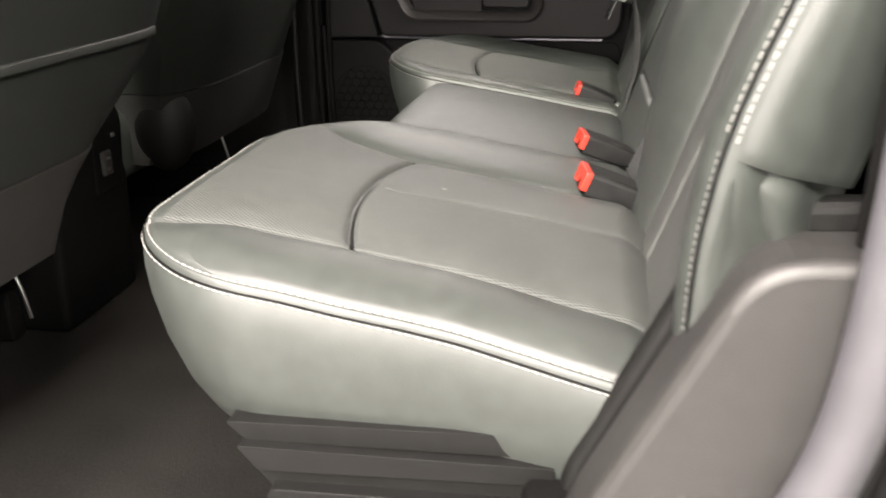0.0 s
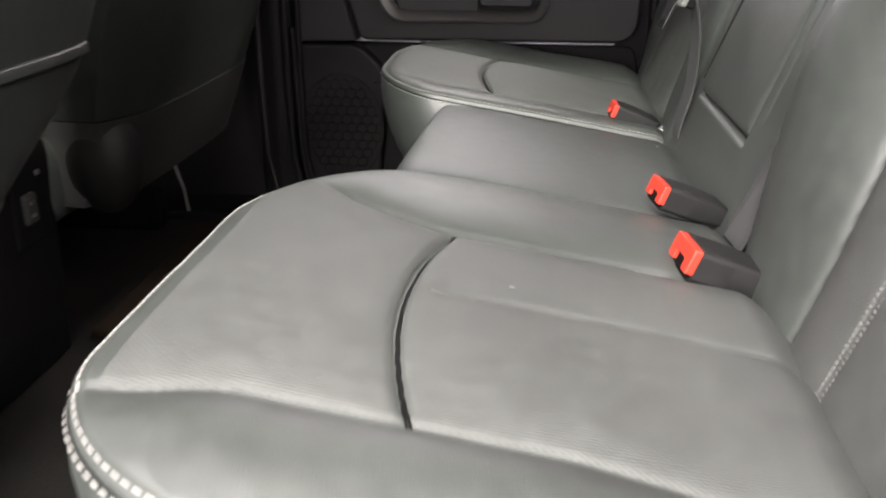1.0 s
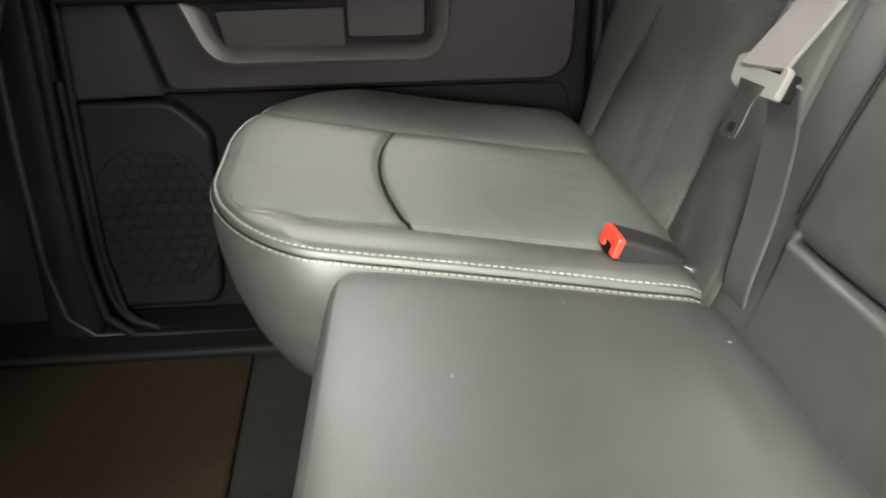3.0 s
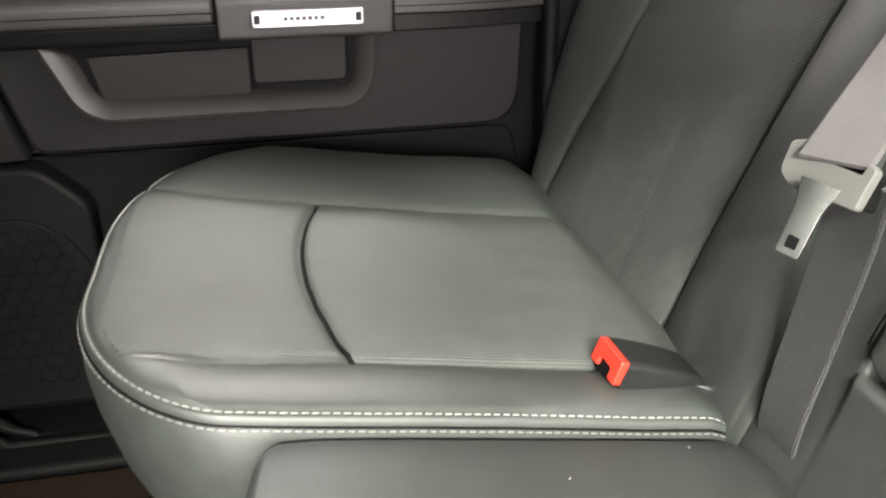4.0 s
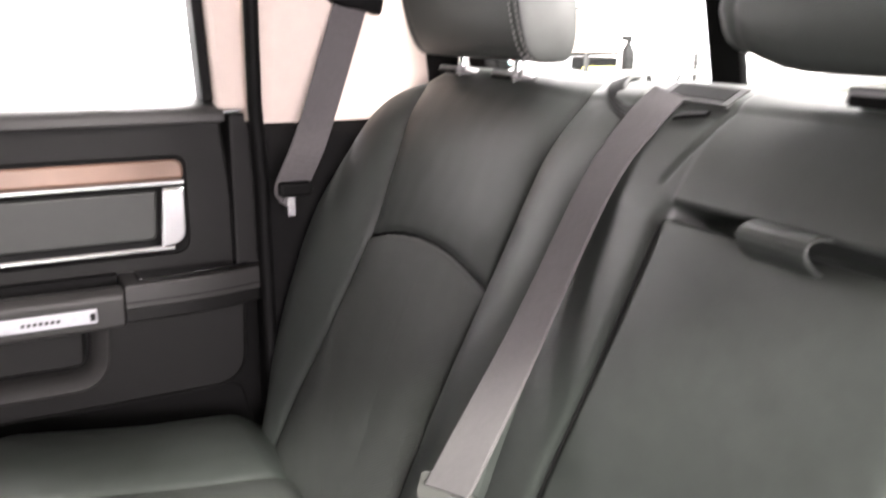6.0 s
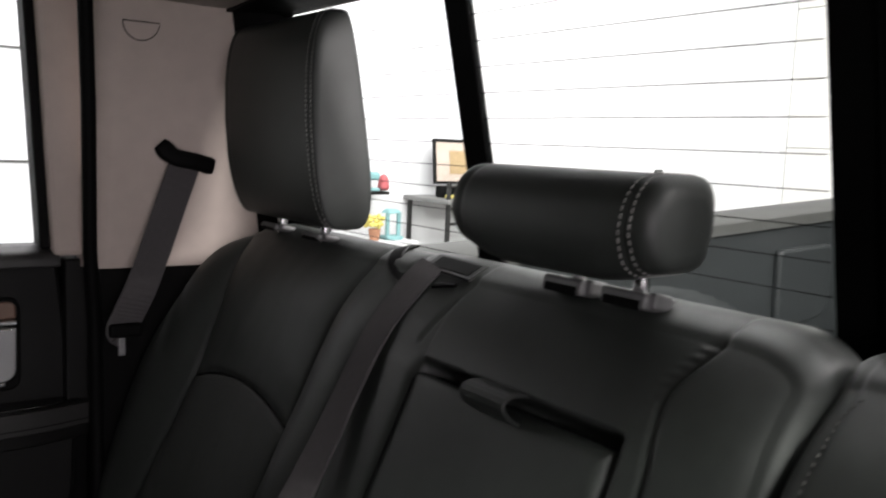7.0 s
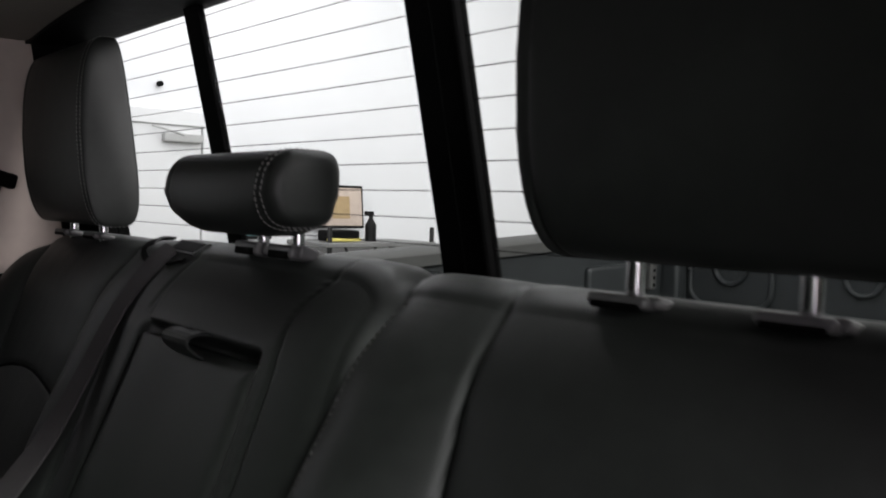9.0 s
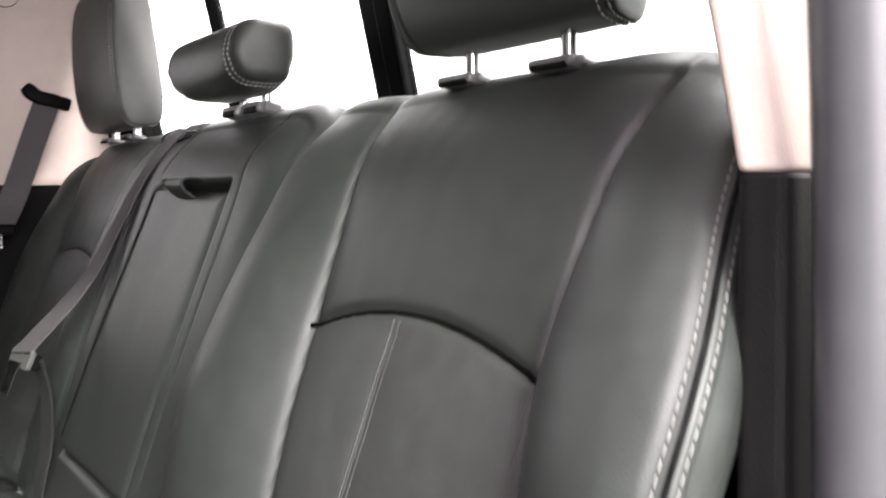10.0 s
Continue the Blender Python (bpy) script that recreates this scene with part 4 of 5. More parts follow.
for a, b, oa, ob in [p for p in run if p[1] > 0.511]:
    row = []
    for k in range(17):
        t = k / 16
        u = max(0.0, 1 - (b - 0.511) / 0.012)
        off = draw_in(a, b, oa, ob, 0.0125 + 0.0115 * math.sin(min(1.0, t * 2.4) * math.pi / 2), -0.010 - 0.085 * t)
        off += 0.0012 + 0.0065 * math.sqrt(max(0.0, 1 - u * u)) * smooth01(t / 0.12) * smooth01((0.79 - b) / 0.1)
        row.append(bm.verts.new(back_place(a + oa * off, b + ob * off, bL[0](a, b) - 0.010 - 0.085 * t)))
    rows.append(row)
for r0, r1 in zip(rows, rows[1:]):
    for j in range(16):
        bm.faces.new((r0[j], r0[j + 1], r1[j + 1], r1[j]))
part("side_panel", bm, LEATHER, bL[2], "smooth leather side panel", smooth=60)
far_back = far_cushion
backrest(far_back, 1, 0.243, 0.738, "backrest_body")

ARM = (-0.098, 0.172, 0.420, 0.768)  # the armrest's opening: across and up


def arm_far(b):
    return 0.172 - 0.032 * smooth01((b - 0.40) / 0.40)



def mid_back_h(a, b):
    h = 0.016 - 0.014 * math.exp(-max(0.0, a + 0.192) / 0.02) - 0.003 * math.exp(-max(0.0, 0.235 - a) / 0.012) - top_round(0.841 - b)
    din = min(a - ARM[0], arm_far(b) - a, ARM[3] - b, b - ARM[2])
    if din > 0:
        h -= 0.034 * smooth01(min(a - ARM[0], ARM[3] - b, b - ARM[2]) / 0.006) * smooth01((arm_far(b) - a) / 0.006)
    else:
        d = a - arm_far(b)
        near = 0.004 * math.exp(din / 0.035)
        if a > 0.1 and d > 0:
            near = 0.0060 * (1 - math.exp(-(d / 0.008) ** 2)) * (1 - smooth01((d - 0.008) / 0.085)) * smooth01((0.775 - b) / 0.02) * smooth01((b - 0.44) / 0.06)
        h += near
    s1 = a + 0.117 + 0.02 * smooth01((b - 0.80) / 0.05) + 0.006 * smooth01((0.80 - b) / 0.06)
    near = smooth01((b - 0.44) / 0.06)
    h += near * (0.0030 * smooth01(-s1 / 0.008) - 0.0032 * math.exp(-(s1 / 0.003) ** 2) - 0.0007 * math.sin(b * 900) * math.exp(-((s1 - 0.006) / 0.005) ** 2))
    if b > 0.78:
        h -= 0.0026 * math.exp(-((a - 0.134 - 0.42 * (0.845 - b)) / 0.0028) ** 2)
    return h


bm, _ = pad(-0.190, 0.235, lambda a: 0.29, lambda a: 0.841 - corner(-a, 0.190, 0.04, 0.018), back_place, mid_back_h, BACK_RIM, 170, 180)
part("centre_body", bm, LEATHER, far_back, smooth=0)


def arm_h(a, b):
    d = min(a - ARM[0] - 0.008, ARM[1] + 0.004 - a, ARM[3] - 0.012 - b, b - ARM[2] - 0.006)
    near = smooth01((0.12 - a) / 0.1) if b > ARM[2] + 0.05 else 0.4
    return 0.019 + 0.0035 * smooth01((a - 0.04) / 0.1) - (0.003 + 0.006 * near) * math.exp(-max(0.0, d) / 0.006)


def arm_place(a, b, h):
    """Draws the armrest in towards its narrower top."""
    t = (a - ARM[0]) / (ARM[1] - ARM[0])
    return back_place(a - t * (ARM[1] - arm_far(b)), b, h)


bm, _ = pad(ARM[0] + 0.007, ARM[1] - 0.003, lambda a: ARM[2] + 0.006 + corner(a, ARM[0], 0.03, 0.02) + corner(a, ARM[1], 0.03, 0.02), lambda a: ARM[3] - 0.014, arm_place, arm_h,
            [(0.002, -0.004), (0.003, -0.03)], 70, 80)
# black strip stands in for the shaded gap along the armrest's far edge
seam(back_place, lambda a, b: 0.0215, [(arm_far(0.44 + 0.31 * k / 40) - 0.001, 0.44 + 0.31 * k / 40) for k in range(41)], far_back, 0.0031)
armrest = part("armrest", bm, LEATHER, far_back, "folded-up leather centre armrest", smooth=0)
# pull loop at the armrest's top
bm = bmesh.new()
loop = []
for k in range(13):
    t = math.pi * (k / 12) - math.pi / 2
    loop.append(back_place(0.028, 0.758 + 0.0115 * math.sin(t), 0.008 + 0.031 * math.cos(t)))
sweep(bm, loop, rrect(0.055, 0.0034, 0.0014), up=[(Vector(back_place(0, 0.75 + 0.01 * math.sin(math.pi * (k / 12) - math.pi / 2), 0.03 * math.cos(math.pi * (k / 12) - math.pi / 2))) - Vector(back_place(0, 0.75, 0))) for k in range(13)])
part("pull_loop", bm, LEATHER, armrest, "leather pull loop")

# belt guide on the shoulder of the far backrest
guide = thing("belt_guide", (0.50, 0.22, 0.84), "black plastic belt guide with two slots on the backrest top", "belt guide")


TOP = [(0.459, 0.8203), (0.467, 0.8287), (0.475, 0.8366), (0.480, 0.8431), (0.485, 0.8477), (0.490, 0.8498), (0.500, 0.8543), (0.510, 0.8556), (0.545, 0.851)]


def on_top(x, y, up=0.0):
    """A point on the rounded top of the backrest."""
    return Vector((x - 0.5 * up, y, lerp_table(x, TOP) - 0.002 * smooth01((y - 0.21) / 0.05) + 0.86 * up))


def slot(name, pts, w, material, label="", up=0.0012, thick=0.003):
    bm = bmesh.new()
    line = catmull([on_top(x, y, up) for x, y in pts], 6)
    sweep(bm, line, rrect(w, thick, thick * 0.4), up=(-0.5, 0, 0.86))
    return part(name, bm, material, guide, label)


hook = [(0.525, 0.312), (0.503, 0.298), (0.487, 0.286), (0.478, 0.270), (0.472, 0.248), (0.468, 0.222)]
slot("bezel", hook, 0.020, DIMVINYL, "black slot surround", -0.0004)
slot("slot", hook, 0.016, BLACK, "curved black belt slot", 0.0004)
slot("bezel", [(0.490, 0.222), (0.489, 0.18), (0.486, 0.141)], 0.025, DIMVINYL, "black slot surround", -0.0004)
slot("slot", [(0.490, 0.213), (0.489, 0.18), (0.487, 0.148)], 0.018, BLACK, "short black release slot", 0.0004)
slot("release_tab", [(0.468, 0.188), (0.471, 0.172), (0.473, 0.157)], 0.006, BLACK, "", 0.0015)


# ---- head restraints ----
def headrest(name, y, z0, z1, half, x0, depth, label, posts, post_base, tilt=0.0, seam=0.79, taper=0.0):
    th = thing(name, (x0 + depth / 2, y, post_base), label, "headrest", "rear headrests")
    zc, hh = (z0 + z1) / 2, (z1 - z0) / 2
    n = 44

    def ring(v, s=1.0):
        """The outline, front to back and up, at v of the half width (0 middle, 1 end)."""
        k = 1 - 0.10 * max(0.0, abs(v)) ** 3
        e0 = seam + 0.07
        flat = 0.70 if hh > 0.08 else 0.56
        end = 1.0 if abs(v) < e0 else math.sqrt(max(0.0, 1 - ((abs(v) - e0) / (1 - e0)) ** 2)) * (1 - flat) + flat
        out = []
        for i in range(n):
            t = 2 * math.pi * i / n
            c, s_ = math.cos(t), math.sin(t)
            e = 0.48
            px = math.copysign(abs(c) ** e, c) * depth / 2 * k * end * s
            pz = math.copysign(abs(s_) ** e, s_) * hh * (0.99 if hh > 0.08 else 1) * end * s
            if hh > 0.08 and px > 0:
                px *= 1.30 - 0.42 * (pz / hh + 1)
            lean = 0.02 * (pz + hh) if hh > 0.08 else 0.05 * pz
            belly = -0.012 * (1 - (pz / hh) ** 2) if c < 0 else 0.0
            groove = 1 - 0.035 * math.exp(-((abs(v) - seam) / 0.022) ** 2)
            if hh <= 0.08 and pz < 0:
                pz *= 1 - 0.30 * smooth01((abs(v) - 0.45) / 0.55)
                px *= 1 - 0.12 * smooth01((abs(v) - 0.6) / 0.4)
            narrow = 1 - 0.06 * (max(0.0, -pz / hh) ** 2 if hh > 0.08 else 0)
            out.append((Vector((x0 + depth / 2 + (px + belly) * groove + lean, y + half * v * narrow * (1 - taper * (px / depth + 0.5)) + tilt * pz, zc + pz * groove))))
        return out
    vs = sorted([-1 + (0.93 - seam) * k for k in (0, 0.1, 0.25, 0.5, 0.8, 1.0)] + [-seam + k for k in (-0.04, -0.02, 0, 0.02, 0.04, 0.08)] + [-0.6, -0.45, -0.3, -0.15])
    vs = vs + [0] + [-v for v in reversed(vs)]
    bm = bmesh.new()
    rows = [[bm.verts.new(p) for p in ring(v)] for v in vs]
    for r0, r1 in zip(rows, rows[1:]):
        for i in range(n):
            bm.faces.new((r0[i], r0[(i + 1) % n], r1[(i + 1) % n], r1[i]))
    bm.faces.new(rows[0]); bm.faces.new(rows[-1][::-1])
    pillow = part("pad", bm, LEATHER, th, smooth=0)
    for v in (-seam - 0.04, -seam + 0.04):
        r_ = ring(v, 1.004)
        r_ = r_ + [r_[0]]
        ups = [(p - Vector((x0 + depth / 2, p.y, zc))).normalized() for p in r_]
        pts, uu = catmull(r_, 3), catmull(ups, 3)
        part("stitching", stitches(pts, uu, *((0.0055, 0.0022, 0.0016) if taper else (0.0042, 0.0014, 0.0008))), THREAD, pillow, "pale stitching")
    for py in posts:
        px = max(x0 + depth / 2 + 0.004, 0.492)
        tall, lift = (0.008, 0.002) if hh > 0.08 else (0.013, 0.001)
        bm = bmesh.new()
        sweep(bm, [(px, py, post_base - 0.03), (px, py, z0 + 0.02)], circle(0.0062, 14), up=(1, 0, 0))
        part("post", bm, CHROME, th, "chrome post", smooth=50)
        bz = part("bezel", box((px - 0.002, py, post_base + lift), (0.040, 0.045, tall), r=0.0033, seg=3, m=rot(0, 12, 0)), FLANGE, th, "smooth flange, lightened for light from behind")
        part("recess", box((px - 0.0205, py, post_base + lift + 0.0005), (0.005, 0.037, 0.6 * tall), r=0.0018, m=rot(0, 12, 0)), BLACK, bz)
        part("button", box((px - 0.004, py - 0.022, post_base + lift + 0.002), (0.022, 0.010, tall), r=0.0033, seg=3, m=rot(0, 12, 0)), FLANGE, bz)
    return th


headrest("headrest", -0.499, 0.873, 1.135, 0.134, 0.455, 0.082, "black leather headrest with pale stitching, raised on chrome posts", (-0.432, -0.545), 0.845, 0.0, 0.90, 0.30)
headrest("headrest", 0.522, 0.864, 1.118, 0.132, 0.446, 0.066, "black leather headrest with pale stitching, pushed down", (0.455, 0.575), 0.846, 0.16, 0.905)
headrest("headrest", 0.005, 0.872, 0.952, 0.113, 0.436, 0.070, "low black leather centre headrest with pale stitching", (-0.049, 0.016), 0.854, seam=0.815)


# ---- belts and buckles ----
def buckle(y, x, z, yaw, size, label):
    th = thing("belt_buckle", (x + 0.05, y, z - 0.015), label, "belt buckle", "belt buckles")
    m = Matrix.Translation((x, y, z)) @ rot(4, 20, yaw).to_4x4() @ Matrix.Scale(size, 4)

    def w(p):
        return m @ Vector(p)
    prof = [(0.0, 1.0, 1.0), (0.03, 1.04, 1.0), (0.055, 1.02, 0.92), (0.072, 0.92, 0.8), (0.079, 0.6, 0.6)]
    bm = bmesh.new()
    rows = []
    for l, kw, kh in prof:
        rows.append([bm.verts.new(w((l + 0.003, a * kw, b * kh))) for a, b in rrect(0.042, 0.029, 0.005)])
    for r0, r1 in zip(rows, rows[1:]):
        for i in range(len(r0)):
            bm.faces.new((r0[i], r0[(i + 1) % len(r0)], r1[(i + 1) % len(r0)], r1[i]))
    bm.faces.new(rows[0]); bm.faces.new(rows[-1][::-1])
    part("housing", bm, HOUSING, th, "black textured housing")
    # red button round the tongue's slot
    bm = prism(fillet([(-0.020, 0.0135), (0.020, 0.0135), (0.020, -0.008), (0.009, -0.008), (0.009, 0.001), (-0.009, 0.001), (-0.009, -0.008), (-0.020, -0.008)], [0.003, 0.003, 0.002, 0.002, 0.003, 0.003, 0.002, 0.002]), "x", -0.004, 0.012, 0.0012)
    bmesh.ops.transform(bm, matrix=m, verts=bm.verts)
    part("button", bm, RED, th, "bright red release button")
    bm = prism(rrect(0.036, 0.024, 0.003), "x", -0.0005, 0.006, 0)
    bmesh.ops.transform(bm, matrix=m, verts=bm.verts)
    part("slot", bm, BLACK, th)
    bm = bmesh.new()
    sweep(bm, catmull([w(p) for p in ((0.074, -0.014, 0), (0.098, -0.016, 0.001), (0.114, -0.011, 0), (0.119, 0.0, -0.001), (0.114, 0.010, -0.002), (0.098, 0.014, -0.002), (0.074, 0.013, 0))], 4), circle(0.0018, 8))
    part("stalk_loop", bm, BLADE, th, "bright wire loop", smooth=60)
    return th


buckle(-0.297, 0.210, 0.375, 12, 1.10, "black seat belt buckle with red button beside the near cushion")
buckle(-0.142, 0.205, 0.384, 14, 0.96, "black seat belt buckle with red button on the centre cushion")
buckle(0.293, 0.193, 0.374, 6, 0.90, "black seat belt buckle with red button beside the far cushion")


def webbing(bm, pts, sides, w=0.046, t=0.0016, n=8):
    P = catmull(pts, n)
    S = catmull(sides, n)
    rows = []
    for i, p in enumerate(P):
        tan = (P[min(i + 1, len(P) - 1)] - P[max(i - 1, 0)]).normalized()
        s = S[i] - tan * S[i].dot(tan)
        s.normalize()
        nn = tan.cross(s).normalized()
        rows.append([bm.verts.new(p + s * a + nn * b) for a, b in ((-w / 2, -t / 2), (-w / 2 + t, -t), (w / 2 - t, -t), (w / 2, -t / 2), (w / 2, t / 2), (w / 2 - t, t), (-w / 2 + t, t), (-w / 2, t / 2))])
    for r0, r1 in zip(rows, rows[1:]):
        for j in range(8):
            bm.faces.new((r0[j], r0[(j + 1) % 8], r1[(j + 1) % 8], r1[j]))
    bm.faces.new(rows[0]); bm.faces.new(rows[-1][::-1])
    return bm


belt = thing("seat_belt", (0.29, 0.2, 0.36), "grey centre seat belt hanging over the backrest with chrome tongue", "seat belt")
part("upper_webbing", webbing(bmesh.new(), [(0.483, 0.212, 0.8480), (0.461, 0.217, 0.8265), (0.424, 0.226, 0.774), (0.352, 0.222, 0.648), (0.2570, 0.176, 0.560)], [(0, 1, 0.1), (0, 1, 0.1), (0.1, 1, 0.15), (0.0, 1, 0.15), (-0.2, 1, 0.1)], 0.042), WEB, belt)
part("lower_webbing", webbing(bmesh.new(), [(0.272, 0.170, 0.556), (0.286, 0.192, 0.50), (0.288, 0.208, 0.43), (0.276, 0.206, 0.36), (0.292, 0.208, 0.32)], [(-0.1, 1, 0.1), (-0.1, 1, 0.05), (-0.1, 1, 0), (0, 1, 0), (0, 1, 0)], 0.042), WEBSHADE, belt)
tm = Matrix.Translation((0.2588, 0.1789, 0.5539)) @ rot(1, 22, 12).to_4x4() @ Matrix.Diagonal((0.64, 0.64, 0.64, 1))
bm = prism(fillet([(-0.040, -0.022), (0.030, -0.024), (0.046, -0.016), (0.048, 0.012), (0.034, 0.017), (0.031, 0.006), (-0.031, 0.006), (-0.033, 0.017), (-0.042, 0.014)], [0.004, 0.006, 0.006, 0.005, 0.002, 0.002, 0.002, 0.002, 0.004]), "x", -0.005, 0.005, 0.0018)
bmesh.ops.transform(bm, matrix=tm, verts=bm.verts)
tongue = part("tongue_plate", bm, GREYPL, belt, "pale grey plastic tongue plate")
bm = prism(fillet([(-0.040, -0.020), (0.046, -0.022), (0.050, 0.004), (0.044, 0.014), (-0.038, 0.012)], 0.005), "x", 0.0045, 0.022, 0.003)
bmesh.ops.transform(bm, matrix=tm, verts=bm.verts)
part("slide_bar", bm, BLACK, tongue, "black plastic slide bar")
bm = bmesh.new()
outl = fillet([(-0.0115, 0.006), (0.0115, 0.006), (0.0075, -0.009), (0.0068, -0.036), (-0.0068, -0.036), (-0.0075, -0.009)], [0.001, 0.001, 0.004, 0.002, 0.002, 0.004])
blade = Matrix.Translation((0.2468, 0.1714, 0.5453)) @ rot(7, 20, 28).to_4x4()
bm = prism(outl, "x", -0.0007, 0.0007, 0.0003)
bmesh.ops.transform(bm, matrix=blade, verts=bm.verts)
metal = part("metal_tongue", bm, BLADE, tongue, "bright steel tongue blade")
bm = prism(rrect(0.0065, 0.0070, 0.001), "x", -0.0010, 0.0010, 0)
bmesh.ops.transform(bm, matrix=blade @ Matrix.Translation((0, 0, -0.0285)), verts=bm.verts)
part("tongue_hole", bm, BLACK, metal)

sb = thing("seat_belt", (0.41, 0.71, 0.70), "grey shoulder belt hanging from black pillar anchor", "seat belt")
part("webbing", webbing(bmesh.new(), [(0.410, 0.722, 0.926), (0.385, 0.716, 0.86), (0.350, 0.716, 0.76), (0.326, 0.727, 0.70), (0.327, 0.728, 0.690)], [(1, 0, -0.4), (1, 0, -0.35), (1, 0, -0.3), (1, 0, -0.2), (1, 0, -0.1)], 0.044), WEB, sb)
bm = bmesh.new()
sweep(bm, catmull([(0.374, 0.722, 0.953), (0.392, 0.716, 0.936), (0.42, 0.714, 0.930), (0.448, 0.720, 0.923)], 5), rrect(0.024, 0.016, 0.006), up=(0, 1, 0), scales=[0.8, 1, 1.1, 1.1, 1.05, 1, 1, 1, 1, 1, 1, 1, 1, 1, 1.05, 0.95])
part("anchor_ring", bm, BLACK, sb, "black plastic belt anchor")
part("tongue_plate", box((0.328, 0.722, 0.694), (0.045, 0.014, 0.020), r=0.005), BLACK, sb)
part("metal_tongue", box((0.322, 0.720, 0.672), (0.010, 0.003, 0.026), r=0.001), CHROME, sb)

lb = thing("seat_belt", (0.30, -0.19, 0.35), "dark webbing folded down between the backrests", "seat belt")
part("webbing", webbing(bmesh.new(), [(0.282, -0.176, 0.352), (0.305, -0.196, 0.42), (0.325, -0.206, 0.49), (0.352, -0.209, 0.57)], [(-0.4, 1, 0), (-0.4, 1, 0), (-0.5, 1, 0), (-0.5, 1, 0)], 0.040), WEBSHADE, lb)
part("webbing", webbing(bmesh.new(), [(0.272, -0.205, 0.354), (0.296, -0.222, 0.42), (0.32, -0.224, 0.49), (0.348, -0.220, 0.57)], [(-0.5, 1, 0), (-0.5, 1, 0), (-0.5, 1, 0), (-0.5, 1, 0)], 0.030), WEBSHADE, lb)


# ---- front seats and console ----
def front_seat(y0, y1, flip, x0, nip, label):
    """A front seat seen from behind; flip is 1 when its inner side lies at y1."""
    th = thing("front_seat", ((-0.72), (y0 + y1) / 2, 0.0), label, "car seat", "front seats")
    yc, hw = (y0 + y1) / 2, (y1 - y0) / 2

    def drawn(v, z):
        """The inner flank runs in towards its foot."""
        return flip * nip * smooth01((0.52 - z) / 0.24) * smooth01(v * flip)

    def shell(name, zs, material, lab="", grow=0.0):
        bm = bmesh.new()
        rows = []
        for z in zs:
            xb = x0 + 0.37 * (z - 0.15) + grow
            w = hw * (1 - 0.10 * smooth01((z - 0.55) / 0.4)) - 0.02 * smooth01((0.25 - z) / 0.15)
            r = []
            for k in range(25):
                v = -1 + 2 * k / 24
                bulge = 0.045 * (1 - abs(v) ** 5)
                r.append(bm.verts.new((xb + bulge - 0.03, yc + w * v - drawn(v, z), z)))
            for v in (0.98, 0.9, -0.9, -0.98):
                r.append(bm.verts.new((xb - (0.14 if abs(v) > 0.95 else 0.18), yc + w * v - drawn(v, z), z)))
            rows.append(r)
        n = len(rows[0])
        for r0, r1 in zip(rows, rows[1:]):
            for j in range(n):
                bm.faces.new((r0[j], r0[(j + 1) % n], r1[(j + 1) % n], r1[j]))
        bm.faces.new(rows[0]); bm.faces.new(rows[-1][::-1])
        return part(name, bm, material, th, lab, smooth=50)
    zs = [0.372 + 0.038 * i for i in range(17)]
    shell("backrest", zs, DIMVINYL, "leather seat back, darkened for shade")
    shell("lower_shell", [0.235, 0.238, 0.25, 0.28, 0.31, 0.34, 0.365, 0.370], SOFT, "dull plastic lower back shell", 0.004)
    # map pocket with a rolled rim behind the driver
    if flip > 0:
        bm = bmesh.new()
        pts = []
        for k in range(17):
            v = -0.78 + 1.56 * k / 16
            z = 0.516
            pts.append((x0 + 0.37 * (z - 0.15) + 0.045 * (1 - abs(v) ** 5) - 0.026, yc + hw * v, z))
        sweep(bm, pts, rrect(0.006, 0.013, 0.0028), up=(0, 0, 1))
        part("pocket_rim", bm, DIMVINYL, th, smooth=60)
    # round hinge cover and cushion side on the inner flank
    inner = y1 if flip > 0 else y0
    bm = bmesh.new()
    bmesh.ops.create_uvsphere(bm, u_segments=24, v_segments=14, radius=1)
    bmesh.ops.transform(bm, matrix=Matrix.Translation((-0.565, inner - (0.03 + nip) * flip, 0.305)) @ Matrix.Diagonal((0.06, 0.045, 0.085, 1)), verts=bm.verts)
    part("hinge_cover", bm, PLASTIC, th, smooth=60)
    part("seat_cushion", box((-0.85, yc, 0.28), (0.46, 2 * hw - 0.03, 0.16), r=0.05, seg=4), LEATHER, th)
    for k in (-1, 1):
        part("seat_rail", box((-0.86, yc + k * hw * 0.72, 0.05), (0.30, 0.035, 0.09), r=0.006), BLACK, th)
    bm = bmesh.new()
    yy = inner - 0.293 * flip
    sweep(bm, [(-0.545, yy, 0.236), (-0.533, yy, 0.192), (-0.530, yy + 0.004, 0.152)], circle(0.0028, 7))
    part("latch_hook", bm, STEEL, th)
    # flank seam
    bm = bmesh.new()
    sweep(bm, [(x0 + 0.37 * (z - 0.15) + 0.012, inner - flip * 0.26, z) for z in (0.376, 0.45, 0.6, 0.8)], circle(0.0008, 5), up=(0, 1, 0))
    part("seam", bm, GREYTH, th)
    return th


front_seat(-0.66, -0.045, 1, -0.555, 0.19, "dark leather front seat seen from behind with map pocket")
front_seat(0.085, 0.765, -1, -0.595, 0.06, "dark leather front passenger seat seen from behind")
con = thing("centre_console", (-0.75, 0.02, 0.0), "dark plastic centre console with sockets on its rear face", "console")
part("body", prism(fillet([(-1.2, 0.0), (-1.2, 0.42), (-0.68, 0.40), (-0.625, 0.34), (-0.64, 0.0)], [0, 0, 0.03, 0.03, 0]), "y", -0.10, 0.14, 0.012, 3), BLACK, con)
